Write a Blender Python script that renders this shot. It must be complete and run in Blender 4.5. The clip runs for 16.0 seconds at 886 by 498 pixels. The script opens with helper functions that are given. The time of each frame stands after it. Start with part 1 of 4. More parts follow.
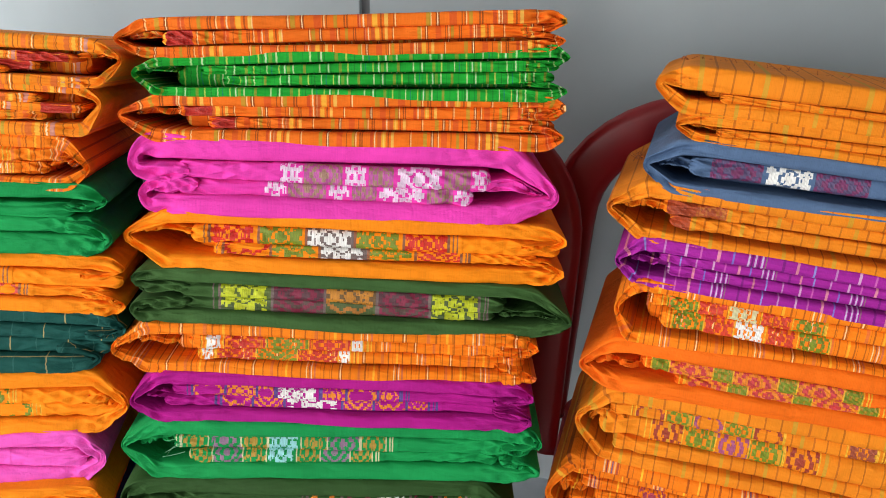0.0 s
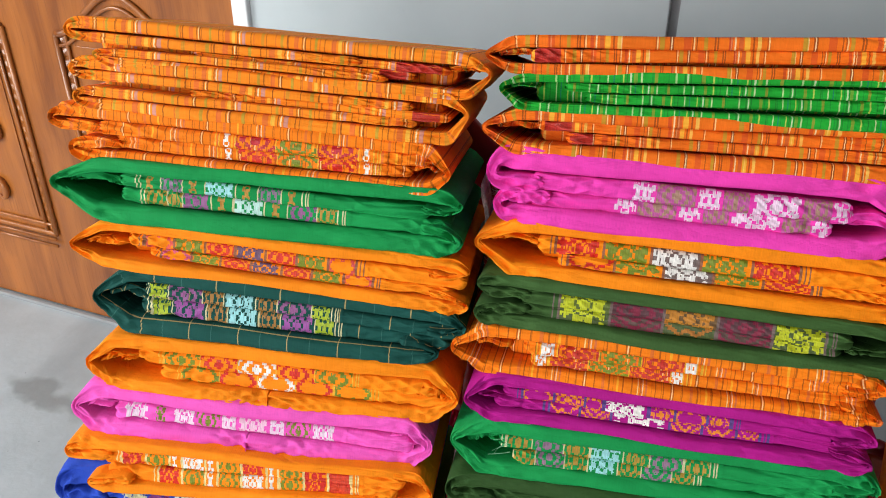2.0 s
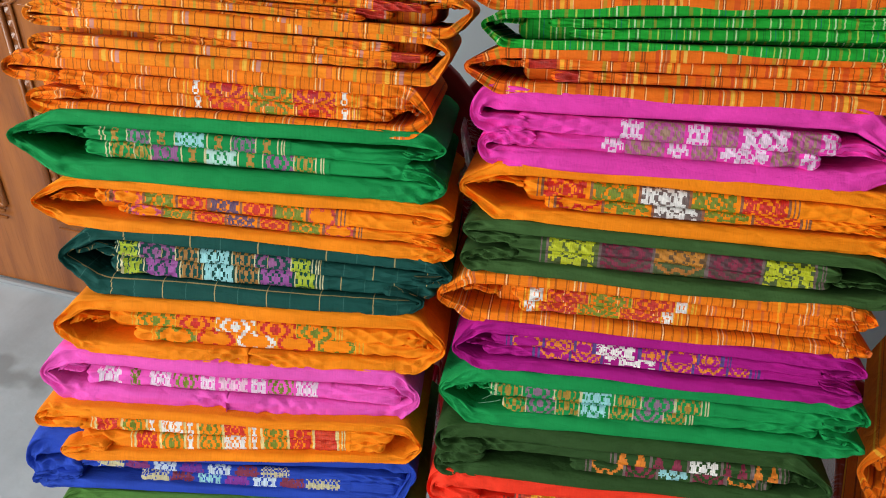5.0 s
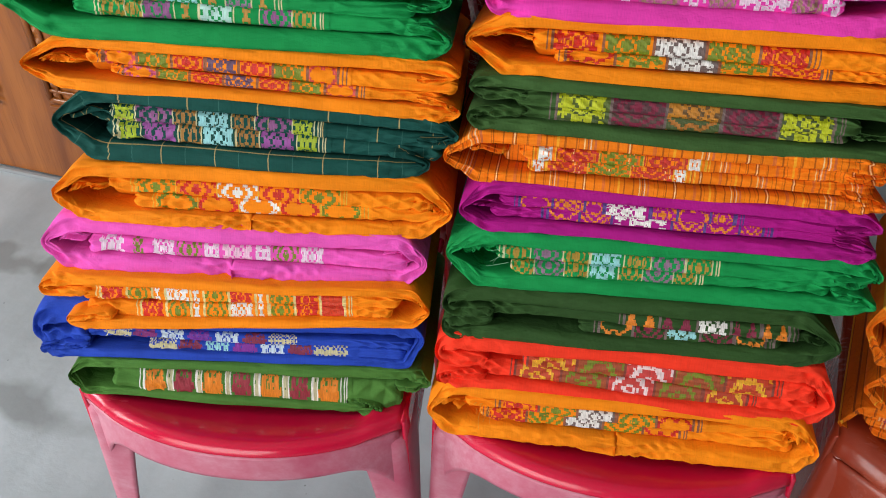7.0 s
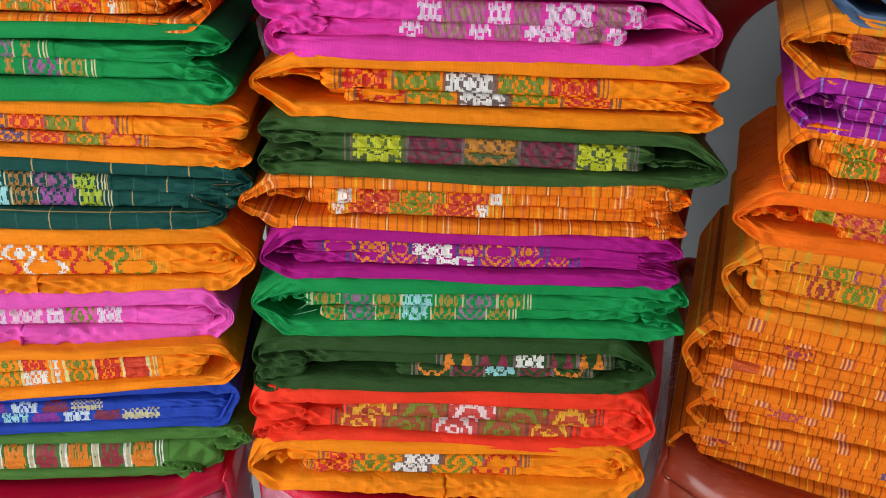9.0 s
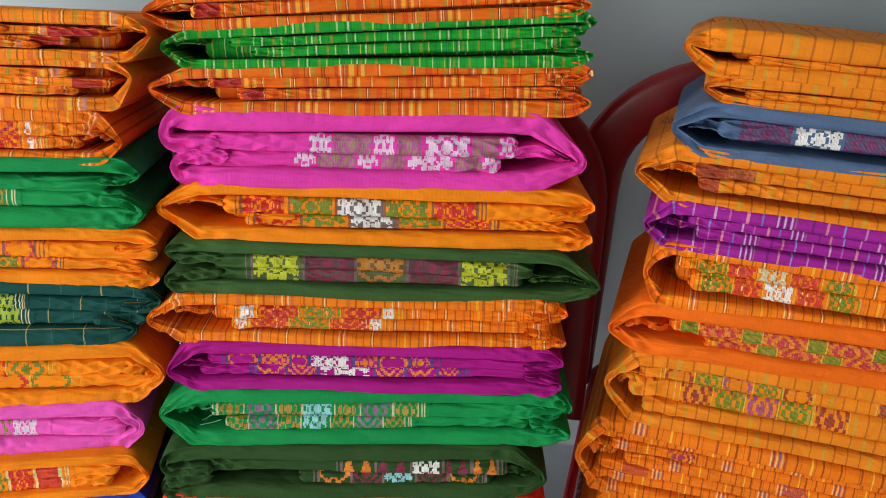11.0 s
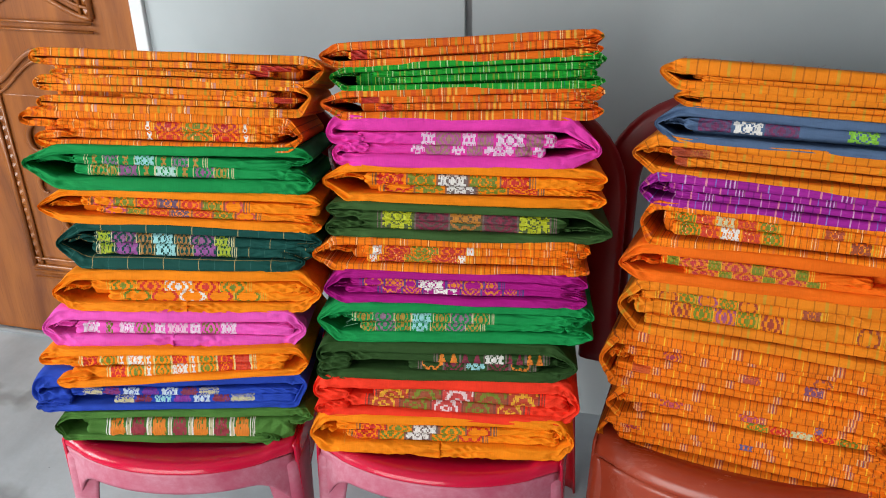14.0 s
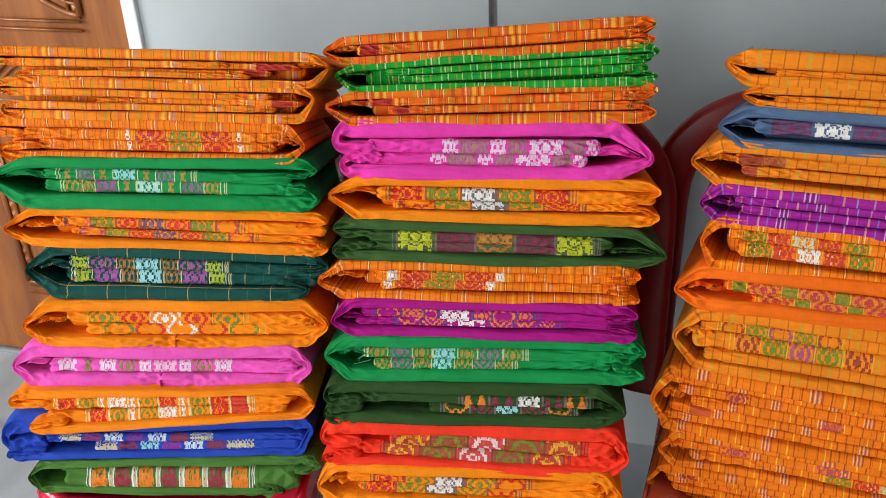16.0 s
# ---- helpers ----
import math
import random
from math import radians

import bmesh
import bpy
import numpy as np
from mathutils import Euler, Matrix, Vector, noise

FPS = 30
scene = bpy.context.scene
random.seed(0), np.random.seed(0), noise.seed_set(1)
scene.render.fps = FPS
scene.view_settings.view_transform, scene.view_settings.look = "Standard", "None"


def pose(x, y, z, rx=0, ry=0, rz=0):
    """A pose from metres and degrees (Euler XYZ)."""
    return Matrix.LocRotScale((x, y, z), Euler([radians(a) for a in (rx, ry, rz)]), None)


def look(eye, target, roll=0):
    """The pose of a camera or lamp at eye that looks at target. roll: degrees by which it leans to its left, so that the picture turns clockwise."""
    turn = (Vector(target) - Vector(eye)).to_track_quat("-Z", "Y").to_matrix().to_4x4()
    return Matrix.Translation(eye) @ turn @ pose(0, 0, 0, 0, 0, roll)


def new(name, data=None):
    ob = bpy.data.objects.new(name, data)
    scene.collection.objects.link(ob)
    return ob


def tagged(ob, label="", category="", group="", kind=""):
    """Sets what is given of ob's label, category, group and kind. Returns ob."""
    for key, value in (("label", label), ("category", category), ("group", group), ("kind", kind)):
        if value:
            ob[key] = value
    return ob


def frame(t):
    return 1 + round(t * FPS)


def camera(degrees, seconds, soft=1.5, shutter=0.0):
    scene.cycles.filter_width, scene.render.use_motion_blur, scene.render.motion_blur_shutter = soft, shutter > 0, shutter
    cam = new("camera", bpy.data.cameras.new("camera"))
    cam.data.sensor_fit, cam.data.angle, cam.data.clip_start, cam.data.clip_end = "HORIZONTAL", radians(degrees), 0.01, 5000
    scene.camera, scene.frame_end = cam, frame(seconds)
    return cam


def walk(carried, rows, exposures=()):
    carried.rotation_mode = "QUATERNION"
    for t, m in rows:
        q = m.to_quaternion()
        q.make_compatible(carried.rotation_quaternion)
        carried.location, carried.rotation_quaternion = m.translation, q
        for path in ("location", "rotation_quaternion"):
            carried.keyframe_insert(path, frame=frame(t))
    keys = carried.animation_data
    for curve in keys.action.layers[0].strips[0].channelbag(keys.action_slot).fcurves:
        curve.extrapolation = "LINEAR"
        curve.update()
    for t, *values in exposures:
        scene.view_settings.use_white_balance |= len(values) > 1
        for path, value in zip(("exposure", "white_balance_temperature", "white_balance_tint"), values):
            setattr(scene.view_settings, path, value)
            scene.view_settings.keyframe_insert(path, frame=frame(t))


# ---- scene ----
cam = camera(54.2, 16.0, soft=1.0)
METRES, EYE, TILT, LEAN, TURN = 1.30, 1.336, -31.2, -2.35, 9.5
ROWS = [
    (0.0, 0.0, 0.0, 0.0, 0.0, 0.0, -0.0),
    (0.5, -0.0355, -0.0252, 0.0032, 3.68, 1.53, -2.61),
    (1.0, -0.048, -0.0265, -0.004, 5.79, 0.95, -3.55),
    (1.5, -0.0834, -0.016, -0.0001, 8.9, -0.48, -3.85),
    (2.0, -0.1318, -0.0241, 0.0117, 11.74, -0.78, -4.46),
    (2.5, -0.1582, -0.03, 0.0106, 12.44, -0.6, -5.22),
    (3.0, -0.156, -0.0265, 0.0099, 10.91, -0.4, -4.95),
    (3.5, -0.1503, -0.0207, 0.0092, 9.22, -0.52, -3.9),
    (6.0, -0.1703, -0.0055, -0.0243, 8.67, -5.59, -2.37),
    (6.5, -0.173, -0.0075, -0.0335, 9.03, -7.5, -2.59),
    (7.0, -0.1665, 0.0035, -0.042, 8.43, -9.28, -2.17),
    (7.5, -0.1543, 0.0128, -0.0456, 6.64, -11.0, -1.06),
    (8.0, -0.1339, 0.0261, -0.0488, 5.52, -11.15, -0.62),
    (8.5, -0.1123, 0.0385, -0.0366, 2.71, -10.37, 0.12),
    (9.0, -0.0909, 0.0409, -0.0176, 1.67, -8.54, 0.41),
    (9.5, -0.0678, 0.0342, -0.0067, 1.58, -5.93, 0.51),
    (10.0, -0.0409, 0.0226, -0.0032, 0.68, -3.47, 0.91),
    (12.5, 0.0023, -0.1841, -0.0786, 2.86, -0.16, 1.94),
    (13.0, 0.0094, -0.2929, -0.1232, 3.56, 1.52, 2.45),
    (13.5, 0.0087, -0.3438, -0.1319, 4.07, 2.6, 2.05),
    (14.0, 0.0056, -0.3632, -0.1416, 5.86, 3.56, 0.24),
    (14.5, 0.0129, -0.3651, -0.1449, 6.53, 3.61, -0.18),
    (15.0, 0.0153, -0.3534, -0.1466, 6.75, 3.67, -0.16),
    (15.5, 0.0041, -0.3278, -0.1357, 6.86, 3.84, -0.1),
    (16.0, -0.0157, -0.2192, -0.103, 7.14, 3.41, 0.61),
]
EXPOSURES = [(0.0, 0.2), (0.5, 0.15), (1.5, 0.12), (2.0, 0.12), (3.0, -0.08), (6.0, -0.12), (7.0, -0.12), (8.0, -0.08), (9.5, -0.18), (12.5, -0.17), (14.0, -0.08), (15.0, -0.09), (16.0, -0.08)]
walk(cam, [(t, pose(0, 0, EYE, TILT, LEAN, TURN) @ pose(METRES * x, METRES * y, METRES * z, 90 + pitch, roll, yaw)) for t, x, y, z, yaw, pitch, roll in ROWS], EXPOSURES)

# ---------------------------------------------------------------- light
world = bpy.data.worlds.new("sky")
scene.world = world
world.use_nodes = True
wn = world.node_tree.nodes
sky = wn.new("ShaderNodeTexSky")
sky.sky_type = "NISHITA"
sky.sun_disc = False
sky.sun_elevation, sky.sun_rotation = radians(42), radians(205)
world.node_tree.links.new(sky.outputs[0], wn["Background"].inputs[0])
wn["Background"].inputs[1].default_value = 0.12


def area_lamp(name, eye, target, sx, sy, watts, colour):
    lamp = bpy.data.lights.new(name, "AREA")
    lamp.shape, lamp.size, lamp.size_y, lamp.energy, lamp.color = "RECTANGLE", sx, sy, watts, colour
    ob = new(name, lamp)
    ob.matrix_world = look(eye, target)
    return ob


# daylight that comes in by the wide doorway behind the camera and by the side window
area_lamp("doorway_daylight", (-1.25, -2.55, 1.12), (-0.5, 0.8, 0.5), 2.2, 2.1, 76, (1.0, 0.99, 0.96))
area_lamp("window_daylight", (-3.05, -0.55, 1.65), (-0.4, 0.7, 0.7), 1.4, 1.2, 74, (0.98, 1.0, 0.985))

# ---------------------------------------------------------------- materials


def lin(h, k=1.0):
    c = [int(h[i:i + 2], 16) / 255 for i in (0, 2, 4)]
    return tuple(k * (v / 12.92 if v <= 0.04045 else ((v + 0.055) / 1.055) ** 2.4) for v in c) + (1.0,)


class Nodes:
    """A small wrapper that makes node trees short to write."""

    def __init__(self, name):
        self.mat = bpy.data.materials.new(name)
        self.mat.use_nodes = True
        self.tree = self.mat.node_tree
        self.bsdf = self.tree.nodes["Principled BSDF"]

    def add(self, kind, props=None, **ins):
        n = self.tree.nodes.new(kind)
        for k, v in (props or {}).items():
            setattr(n, k, v)
        for k, v in ins.items():
            self.plug(n, k, v)
        return n

    def plug(self, n, key, v):
        sock = n.inputs[int(key[1:])] if key[0] == "i" and key[1:].isdigit() else n.inputs[key.replace("_", " ")]
        if isinstance(v, bpy.types.NodeSocket):
            self.tree.links.new(v, sock)
        else:
            sock.default_value = v

    def math(self, op, a, b=0.0, clamp=False):
        return self.add("ShaderNodeMath", {"operation": op, "use_clamp": clamp}, i0=a, i1=b).outputs[0]

    def mix(self, f, a, b, blend="MIX"):
        return self.add("ShaderNodeMix", {"data_type": "RGBA", "blend_type": blend}, i0=f, i6=a, i7=b).outputs[2]

    def noise(self, vec, scale, detail=3.0, rough=0.55):
        return self.add("ShaderNodeTexNoise", None, Vector=vec, Scale=scale, Detail=detail, Roughness=rough).outputs[0]

    def span(self, v, a, b, lo=0.0, hi=1.0):
        return self.add("ShaderNodeMapRange", {"clamp": True}, i0=v, i1=a, i2=b, i3=lo, i4=hi).outputs[0]

    def ramp(self, v, stops, mode="LINEAR"):
        n = self.add("ShaderNodeValToRGB", None, Fac=v)
        r = n.color_ramp
        r.interpolation = mode
        for i, (p, c) in enumerate(stops):
            e = r.elements[i] if i < 2 else r.elements.new(p)
            e.position, e.color = p, c
        return n

    def bump(self, h, dist, strength=1.0, base=None):
        n = self.add("ShaderNodeBump", None, Height=h, Distance=dist, Strength=strength)
        if base is not None:
            self.plug(n, "Normal", base)
        return n.outputs[0]

    def scaled(self, vec, x, y, z=1.0):
        return self.add("ShaderNodeMapping", None, Vector=vec, Scale=(x, y, z)).outputs[0]

    def done(self, **ins):
        for k, v in ins.items():
            self.plug(self.bsdf, k, v)
        return self.mat


def fabric(name, base, warp=None, period=0.1, fine=None, fine_period=0.03, check=None, check_period=0.05, vary=0.10, rough=0.8, strength=0.6):
    """Handloom cotton: ground colour, vertical stripes (two sets that don't repeat together), cross lines, slubs and wrinkles."""
    k = Nodes(name)
    tc = k.add("ShaderNodeTexCoord")
    uv, ob = tc.outputs["UV"], tc.outputs["Object"]
    sep = k.add("ShaderNodeSeparateXYZ", None, Vector=uv)
    u, v = sep.outputs[0], sep.outputs[1]
    ground = lin(base)
    col = k.mix(k.span(k.noise(ob, 14.0, 3), 0.3, 0.7), tuple(c * (1 - vary) for c in ground[:3]) + (1,), tuple(min(1, c * (1 + vary)) for c in ground[:3]) + (1,))
    # slubs: single threads a little lighter or darker
    slub = k.noise(k.scaled(uv, 850, 60), 1.0, 2)
    col = k.mix(k.span(slub, 0.52, 0.75, 0, 0.16), col, lin(base, 1.45), "MIX")
    col = k.mix(k.span(slub, 0.25, 0.45, 0.22, 0), col, lin(base, 0.6), "MIX")

    def stripes(colour, coord, rows, per, shift):
        pos = k.math("FRACT", k.math("ADD", k.math("DIVIDE", coord, per), shift))
        clear = ground[:3] + (0.0,)
        stops = []
        for p, wdt, h in rows:
            stops += [(p, lin(h)), (min(0.999, p + wdt), clear)]
        if stops[0][0] > 0:
            stops = [(0.0, clear)] + stops
        r = k.ramp(pos, stops, "CONSTANT")
        return k.mix(k.math("MULTIPLY", r.outputs[1], strength), colour, r.outputs[0])

    if check:
        col = stripes(col, v, check, check_period, 0.3)
    if fine:
        col = stripes(col, u, fine, fine_period, 0.0)
    if warp:
        col = stripes(col, u, warp, period, 0.17)
    weave = k.math("ADD", k.math("SINE", k.math("MULTIPLY", u, 5200.0)), k.math("SINE", k.math("MULTIPLY", v, 5200.0)))
    nrm = k.bump(weave, 0.00025, 0.2)
    nrm = k.bump(k.noise(k.scaled(uv, 60, 160), 1.0, 3), 0.0022, 0.5, nrm)
    warped = k.add("ShaderNodeVectorMath", {"operation": "MULTIPLY_ADD"}, i0=k.add("ShaderNodeTexNoise", None, Vector=ob, Scale=18.0).outputs[1], i1=(0.02, 0.02, 0.02), i2=ob).outputs[0]
    cells = k.add("ShaderNodeTexVoronoi", {"feature": "DISTANCE_TO_EDGE"}, Vector=k.scaled(warped, 16, 26, 34), Scale=1.0).outputs[0]
    nrm = k.bump(k.span(cells, 0.0, 0.22), 0.0020, 0.45, nrm)
    nrm = k.bump(k.noise(k.scaled(ob, 16, 60, 70), 1.0, 3, 0.6), 0.0025, 0.35, nrm)
    mat = k.done(Base_Color=col, Roughness=rough, Normal=nrm)
    k.bsdf.inputs["Specular IOR Level"].default_value = 0.25
    return mat


THREADS = {}


def thread(h):
    """Thick embroidery yarn of one colour."""
    if h not in THREADS:
        k = Nodes("yarn")
        tc = k.add("ShaderNodeTexCoord")
        uv = tc.outputs["UV"]
        sep = k.add("ShaderNodeSeparateXYZ", None, Vector=uv)
        n = k.noise(k.scaled(uv, 1000, 90), 1.0, 2)
        col = k.mix(k.span(n, 0.3, 0.7), lin(h, 0.68), lin(h, 1.08))
        ply = k.math("SINE", k.math("MULTIPLY", sep.outputs[0], 5200.0))
        THREADS[h] = k.done(Base_Color=col, Roughness=0.6, Normal=k.bump(ply, 0.0005, 0.5, k.bump(n, 0.001, 0.5)))
    return THREADS[h]


def plastic(name, base, pale, wear, rough):
    """Moulded chair plastic, scuffed and a bit faded."""
    k = Nodes(name)
    ob = k.add("ShaderNodeTexCoord").outputs["Object"]
    big = k.noise(ob, 9.0, 5, 0.65)
    fine = k.noise(k.scaled(ob, 30, 160, 60), 1.0, 4, 0.7)
    f = k.math("MULTIPLY", k.span(big, 0.35, 0.7), k.span(fine, 0.35, 0.75, 0.35, 1.0))
    col = k.mix(k.math("MULTIPLY", f, wear), lin(base), lin(pale))
    r = k.span(f, 0, 1, rough, rough + 0.3)
    return k.done(Base_Color=col, Roughness=r, Normal=k.bump(k.noise(ob, 60, 3), 0.001, 0.25))


def wood(name, dark, light):
    k = Nodes(name)
    ob = k.add("ShaderNodeTexCoord").outputs["Object"]
    warped = k.add("ShaderNodeVectorMath", {"operation": "ADD"}, i0=k.scaled(ob, 9, 9, 0.7), i1=k.add("ShaderNodeTexNoise", None, Vector=ob, Scale=2.2).outputs[1]).outputs[0]
    rings = k.noise(warped, 1.6, 5, 0.6)
    pores = k.noise(k.scaled(ob, 260, 260, 9), 1.0, 2)
    col = k.mix(k.span(rings, 0.3, 0.72), lin(dark), lin(light))
    col = k.mix(k.span(pores, 0.55, 0.75, 0, 0.35), col, lin(dark, 0.55))
    return k.done(Base_Color=col, Roughness=k.span(pores, 0.3, 0.7, 0.3, 0.42), Normal=k.bump(pores, 0.0006, 0.4), Coat_Weight=0.25, Coat_Roughness=0.18)


def plaster(name, base, dark):
    k = Nodes(name)
    ob = k.add("ShaderNodeTexCoord").outputs["Object"]
    a, b = k.noise(ob, 1.7, 5, 0.6), k.noise(ob, 38.0, 4, 0.6)
    col = k.mix(k.span(a, 0.35, 0.7), lin(base), lin(dark))
    spots = k.add("ShaderNodeTexVoronoi", None, Vector=ob, Scale=9.0).outputs[0]
    col = k.mix(k.span(spots, 0.02, 0.045, 0.25, 0.0), col, lin(dark, 0.35))
    return k.done(Base_Color=col, Roughness=0.72, Normal=k.bump(b, 0.002, 0.35, k.bump(a, 0.01, 0.3)))


SMEARS = ((-1.62, 1.06, 0.13, 0.045), (-1.50, 1.10, 0.05, 0.10), (-1.95, 0.98, 0.16, 0.05), (-1.30, 0.70, 0.20, 0.07))


def concrete(name):
    k = Nodes(name)
    ob = k.add("ShaderNodeTexCoord").outputs["Object"]
    a, b, c = k.noise(ob, 2.4, 6, 0.62), k.noise(ob, 70.0, 4, 0.6), k.noise(k.scaled(ob, 5, 1.4), 1.0, 4, 0.6)
    col = k.mix(k.span(a, 0.3, 0.72), lin("98A0A5"), lin("BCC5CB"))
    col = k.mix(k.span(c, 0.5, 0.68, 0, 0.4), col, lin("868D93"))
    # scuffed smears that somebody mopped about
    pos = k.add("ShaderNodeVectorMath", {"operation": "MULTIPLY_ADD"}, i0=k.add("ShaderNodeTexNoise", None, Vector=ob, Scale=7.0, Detail=3.0).outputs[1], i1=(0.22, 0.22, 0), i2=ob).outputs[0]
    for cx, cy, lx, ly in SMEARS:
        d = k.add("ShaderNodeVectorMath", {"operation": "LENGTH"}, i0=k.add("ShaderNodeMapping", None, Vector=pos, Location=(-(cx + 0.11) / lx, -(cy + 0.11) / ly, 0), Scale=(1 / lx, 1 / ly, 0)).outputs[0]).outputs["Value"]
        col = k.mix(k.span(d, 0.55, 1.0, 0.55, 0.0), col, lin("6B6E6D"))
    specks = k.add("ShaderNodeTexVoronoi", None, Vector=ob, Scale=21.0).outputs[0]
    col = k.mix(k.span(specks, 0.02, 0.05, 0.6, 0.0), col, lin("3A3A38"))
    return k.done(Base_Color=col, Roughness=k.span(a, 0.3, 0.7, 0.38, 0.6), Normal=k.bump(b, 0.002, 0.3))


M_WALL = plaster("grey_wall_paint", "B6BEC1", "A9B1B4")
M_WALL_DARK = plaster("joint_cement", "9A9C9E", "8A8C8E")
# Unseen walls: grey set darker than the front wall to cut bounce light.
M_UNSEEN_WALL = plaster("unseen_wall_grey", "8E9190", "828584")
# Ceiling is out of view; its tone is lowered to weaken bounced light.
M_CEIL = plaster("unseen_ceiling_grey", "A8A8A4", "9C9C98")
M_FLOOR = concrete("worn_concrete")
M_DOOR = wood("varnished_door_wood", "70380F", "B0682A")
M_FRAME = plaster("white_frame_paint", "E4E6E8", "D2D5D8")
M_RED = plastic("red_chair_plastic", "CA0F3A", "C23A4E", 0.3, 0.11)
M_RED_WORN = plastic("scuffed_red_plastic", "B54A66", "D4A2B0", 0.95, 0.34)
# Chair backs and rear legs: their shade is put into a darker red.
M_RED_SHADED = plastic("shaded_red_plastic", "8E0A14", "A03038", 0.3, 0.3)
M_BROWN = plastic("brown_chair_plastic", "9C3820", "B4664E", 0.3, 0.13)

STR_RED = dict(warp=[(.03, .035, "A8922A"), (.10, .010, "6E3010"), (.11, .010, "F2E2B0"), (.12, .010, "6E3010"), (.20, .055, "CE4A1C"), (.29, .010, "7A3410"), (.345, .03, "A8922A"), (.42, .010, "6E3010"), (.44, .010, "6E3010"), (.52, .03, "C03A1E"), (.56, .012, "F2DCA8"), (.59, .035, "B8502A"), (.63, .04, "EFB83C"), (.69, .012, "7A3410"), (.72, .03, "EDC25A")],
               period=0.118, fine=[(.45, .03, "8A3A10"), (.49, .035, "F0D090")], fine_period=0.031, strength=0.7)
STR_AMBER = dict(warp=[(.02, .03, "B09430"), (.08, .010, "7A3410"), (.15, .04, "DB6430"), (.22, .010, "6E3010"), (.235, .010, "F2E0A8"), (.25, .010, "6E3010"), (.34, .025, "A89A34"), (.43, .010, "8A3A14"), (.50, .04, "D2602E"), (.56, .03, "F0BE48"), (.61, .010, "6E3010"), (.63, .012, "F4E6B8"), (.66, .03, "C08A8A"), (.74, .010, "7A3410"), (.84, .03, "C98A2A")],
                 period=0.131, fine=[(.3, .03, "9A4410"), (.72, .045, "D06428")], fine_period=0.027, strength=0.75)
STR_MID = dict(warp=[(.03, .012, "8A3A10"), (.12, .012, "8A3A10"), (.20, .012, "7A3010"), (.215, .014, "F6E4B0"), (.232, .012, "7A3010"), (.33, .012, "8A3A10"), (.42, .03, "D2663A"), (.50, .012, "7A3010"), (.59, .025, "F2B430"), (.66, .012, "8A3A10"), (.76, .012, "8A3A10"), (.83, .012, "F6E0A0"), (.86, .014, "7A3A3A"), (.885, .012, "F0D8B8"), (.92, .02, "B85A4A")],
               period=0.103, fine=[(.1, .05, "A24A0C")], fine_period=0.0113, strength=0.65)
STR_MANY = dict(warp=[(.02, .014, "8A3A10"), (.10, .012, "F2B838"), (.16, .014, "7A3010"), (.25, .014, "8A3A10"), (.33, .012, "8A3A10"), (.40, .012, "E6BC88"), (.42, .012, "8A2A3A"), (.44, .012, "E6BC88"), (.46, .012, "4A4A7A"), (.48, .012, "E0A870"), (.50, .014, "A03A30"), (.58, .012, "7A3010"), (.68, .016, "F4BE30"), (.76, .012, "7A3010"), (.88, .012, "8A3A10")],
                period=0.128, fine=[(.1, .06, "B0520C")], fine_period=0.0127, strength=0.78)
STR_GOLD = dict(warp=[(.04, .014, "8A4A10"), (.15, .03, "B59A30"), (.25, .014, "8A3A12"), (.36, .014, "8A3A12"), (.47, .014, "7A3410"), (.55, .03, "AE9C34"), (.66, .014, "93401A"), (.77, .014, "8A3A12"), (.88, .014, "7A3010")],
                period=0.126, strength=0.55)
STR_GREEN = dict(warp=[(.03, .014, "CDE0A0"), (.10, .014, "1C5A22"), (.125, .014, "E0E8C0"), (.15, .014, "1C5A22"), (.24, .03, "9A8A2A"), (.33, .014, "D8D860"), (.40, .012, "1C5A22"), (.47, .014, "E0E8B0"), (.52, .014, "175A70"), (.60, .012, "D8D860"), (.63, .014, "2A5A20"), (.66, .014, "E4ECC8"), (.69, .03, "8A9A34"), (.75, .012, "E0E8B0"), (.86, .03, "A8842C")],
                 period=0.105, fine=[(.6, .06, "0C6A2A")], fine_period=0.0138, strength=0.55)
STR_PURPLE = dict(warp=[(.05, .014, "E0B8D4"), (.14, .012, "D06AB0"), (.24, .018, "F0A0A0"), (.33, .012, "6080D0"), (.42, .010, "D8C8E4"), (.44, .010, "4A1050"), (.46, .010, "D8C8E4"), (.48, .010, "4A1050"), (.50, .010, "D8C8E4"), (.52, .010, "7A7A50"), (.62, .015, "5A1060"), (.70, .018, "E09090"), (.80, .012, "80A0E0"), (.92, .012, "C890C0")],
                  period=0.139, check=[(.0, .35, "A02090")], check_period=0.012, strength=0.6)

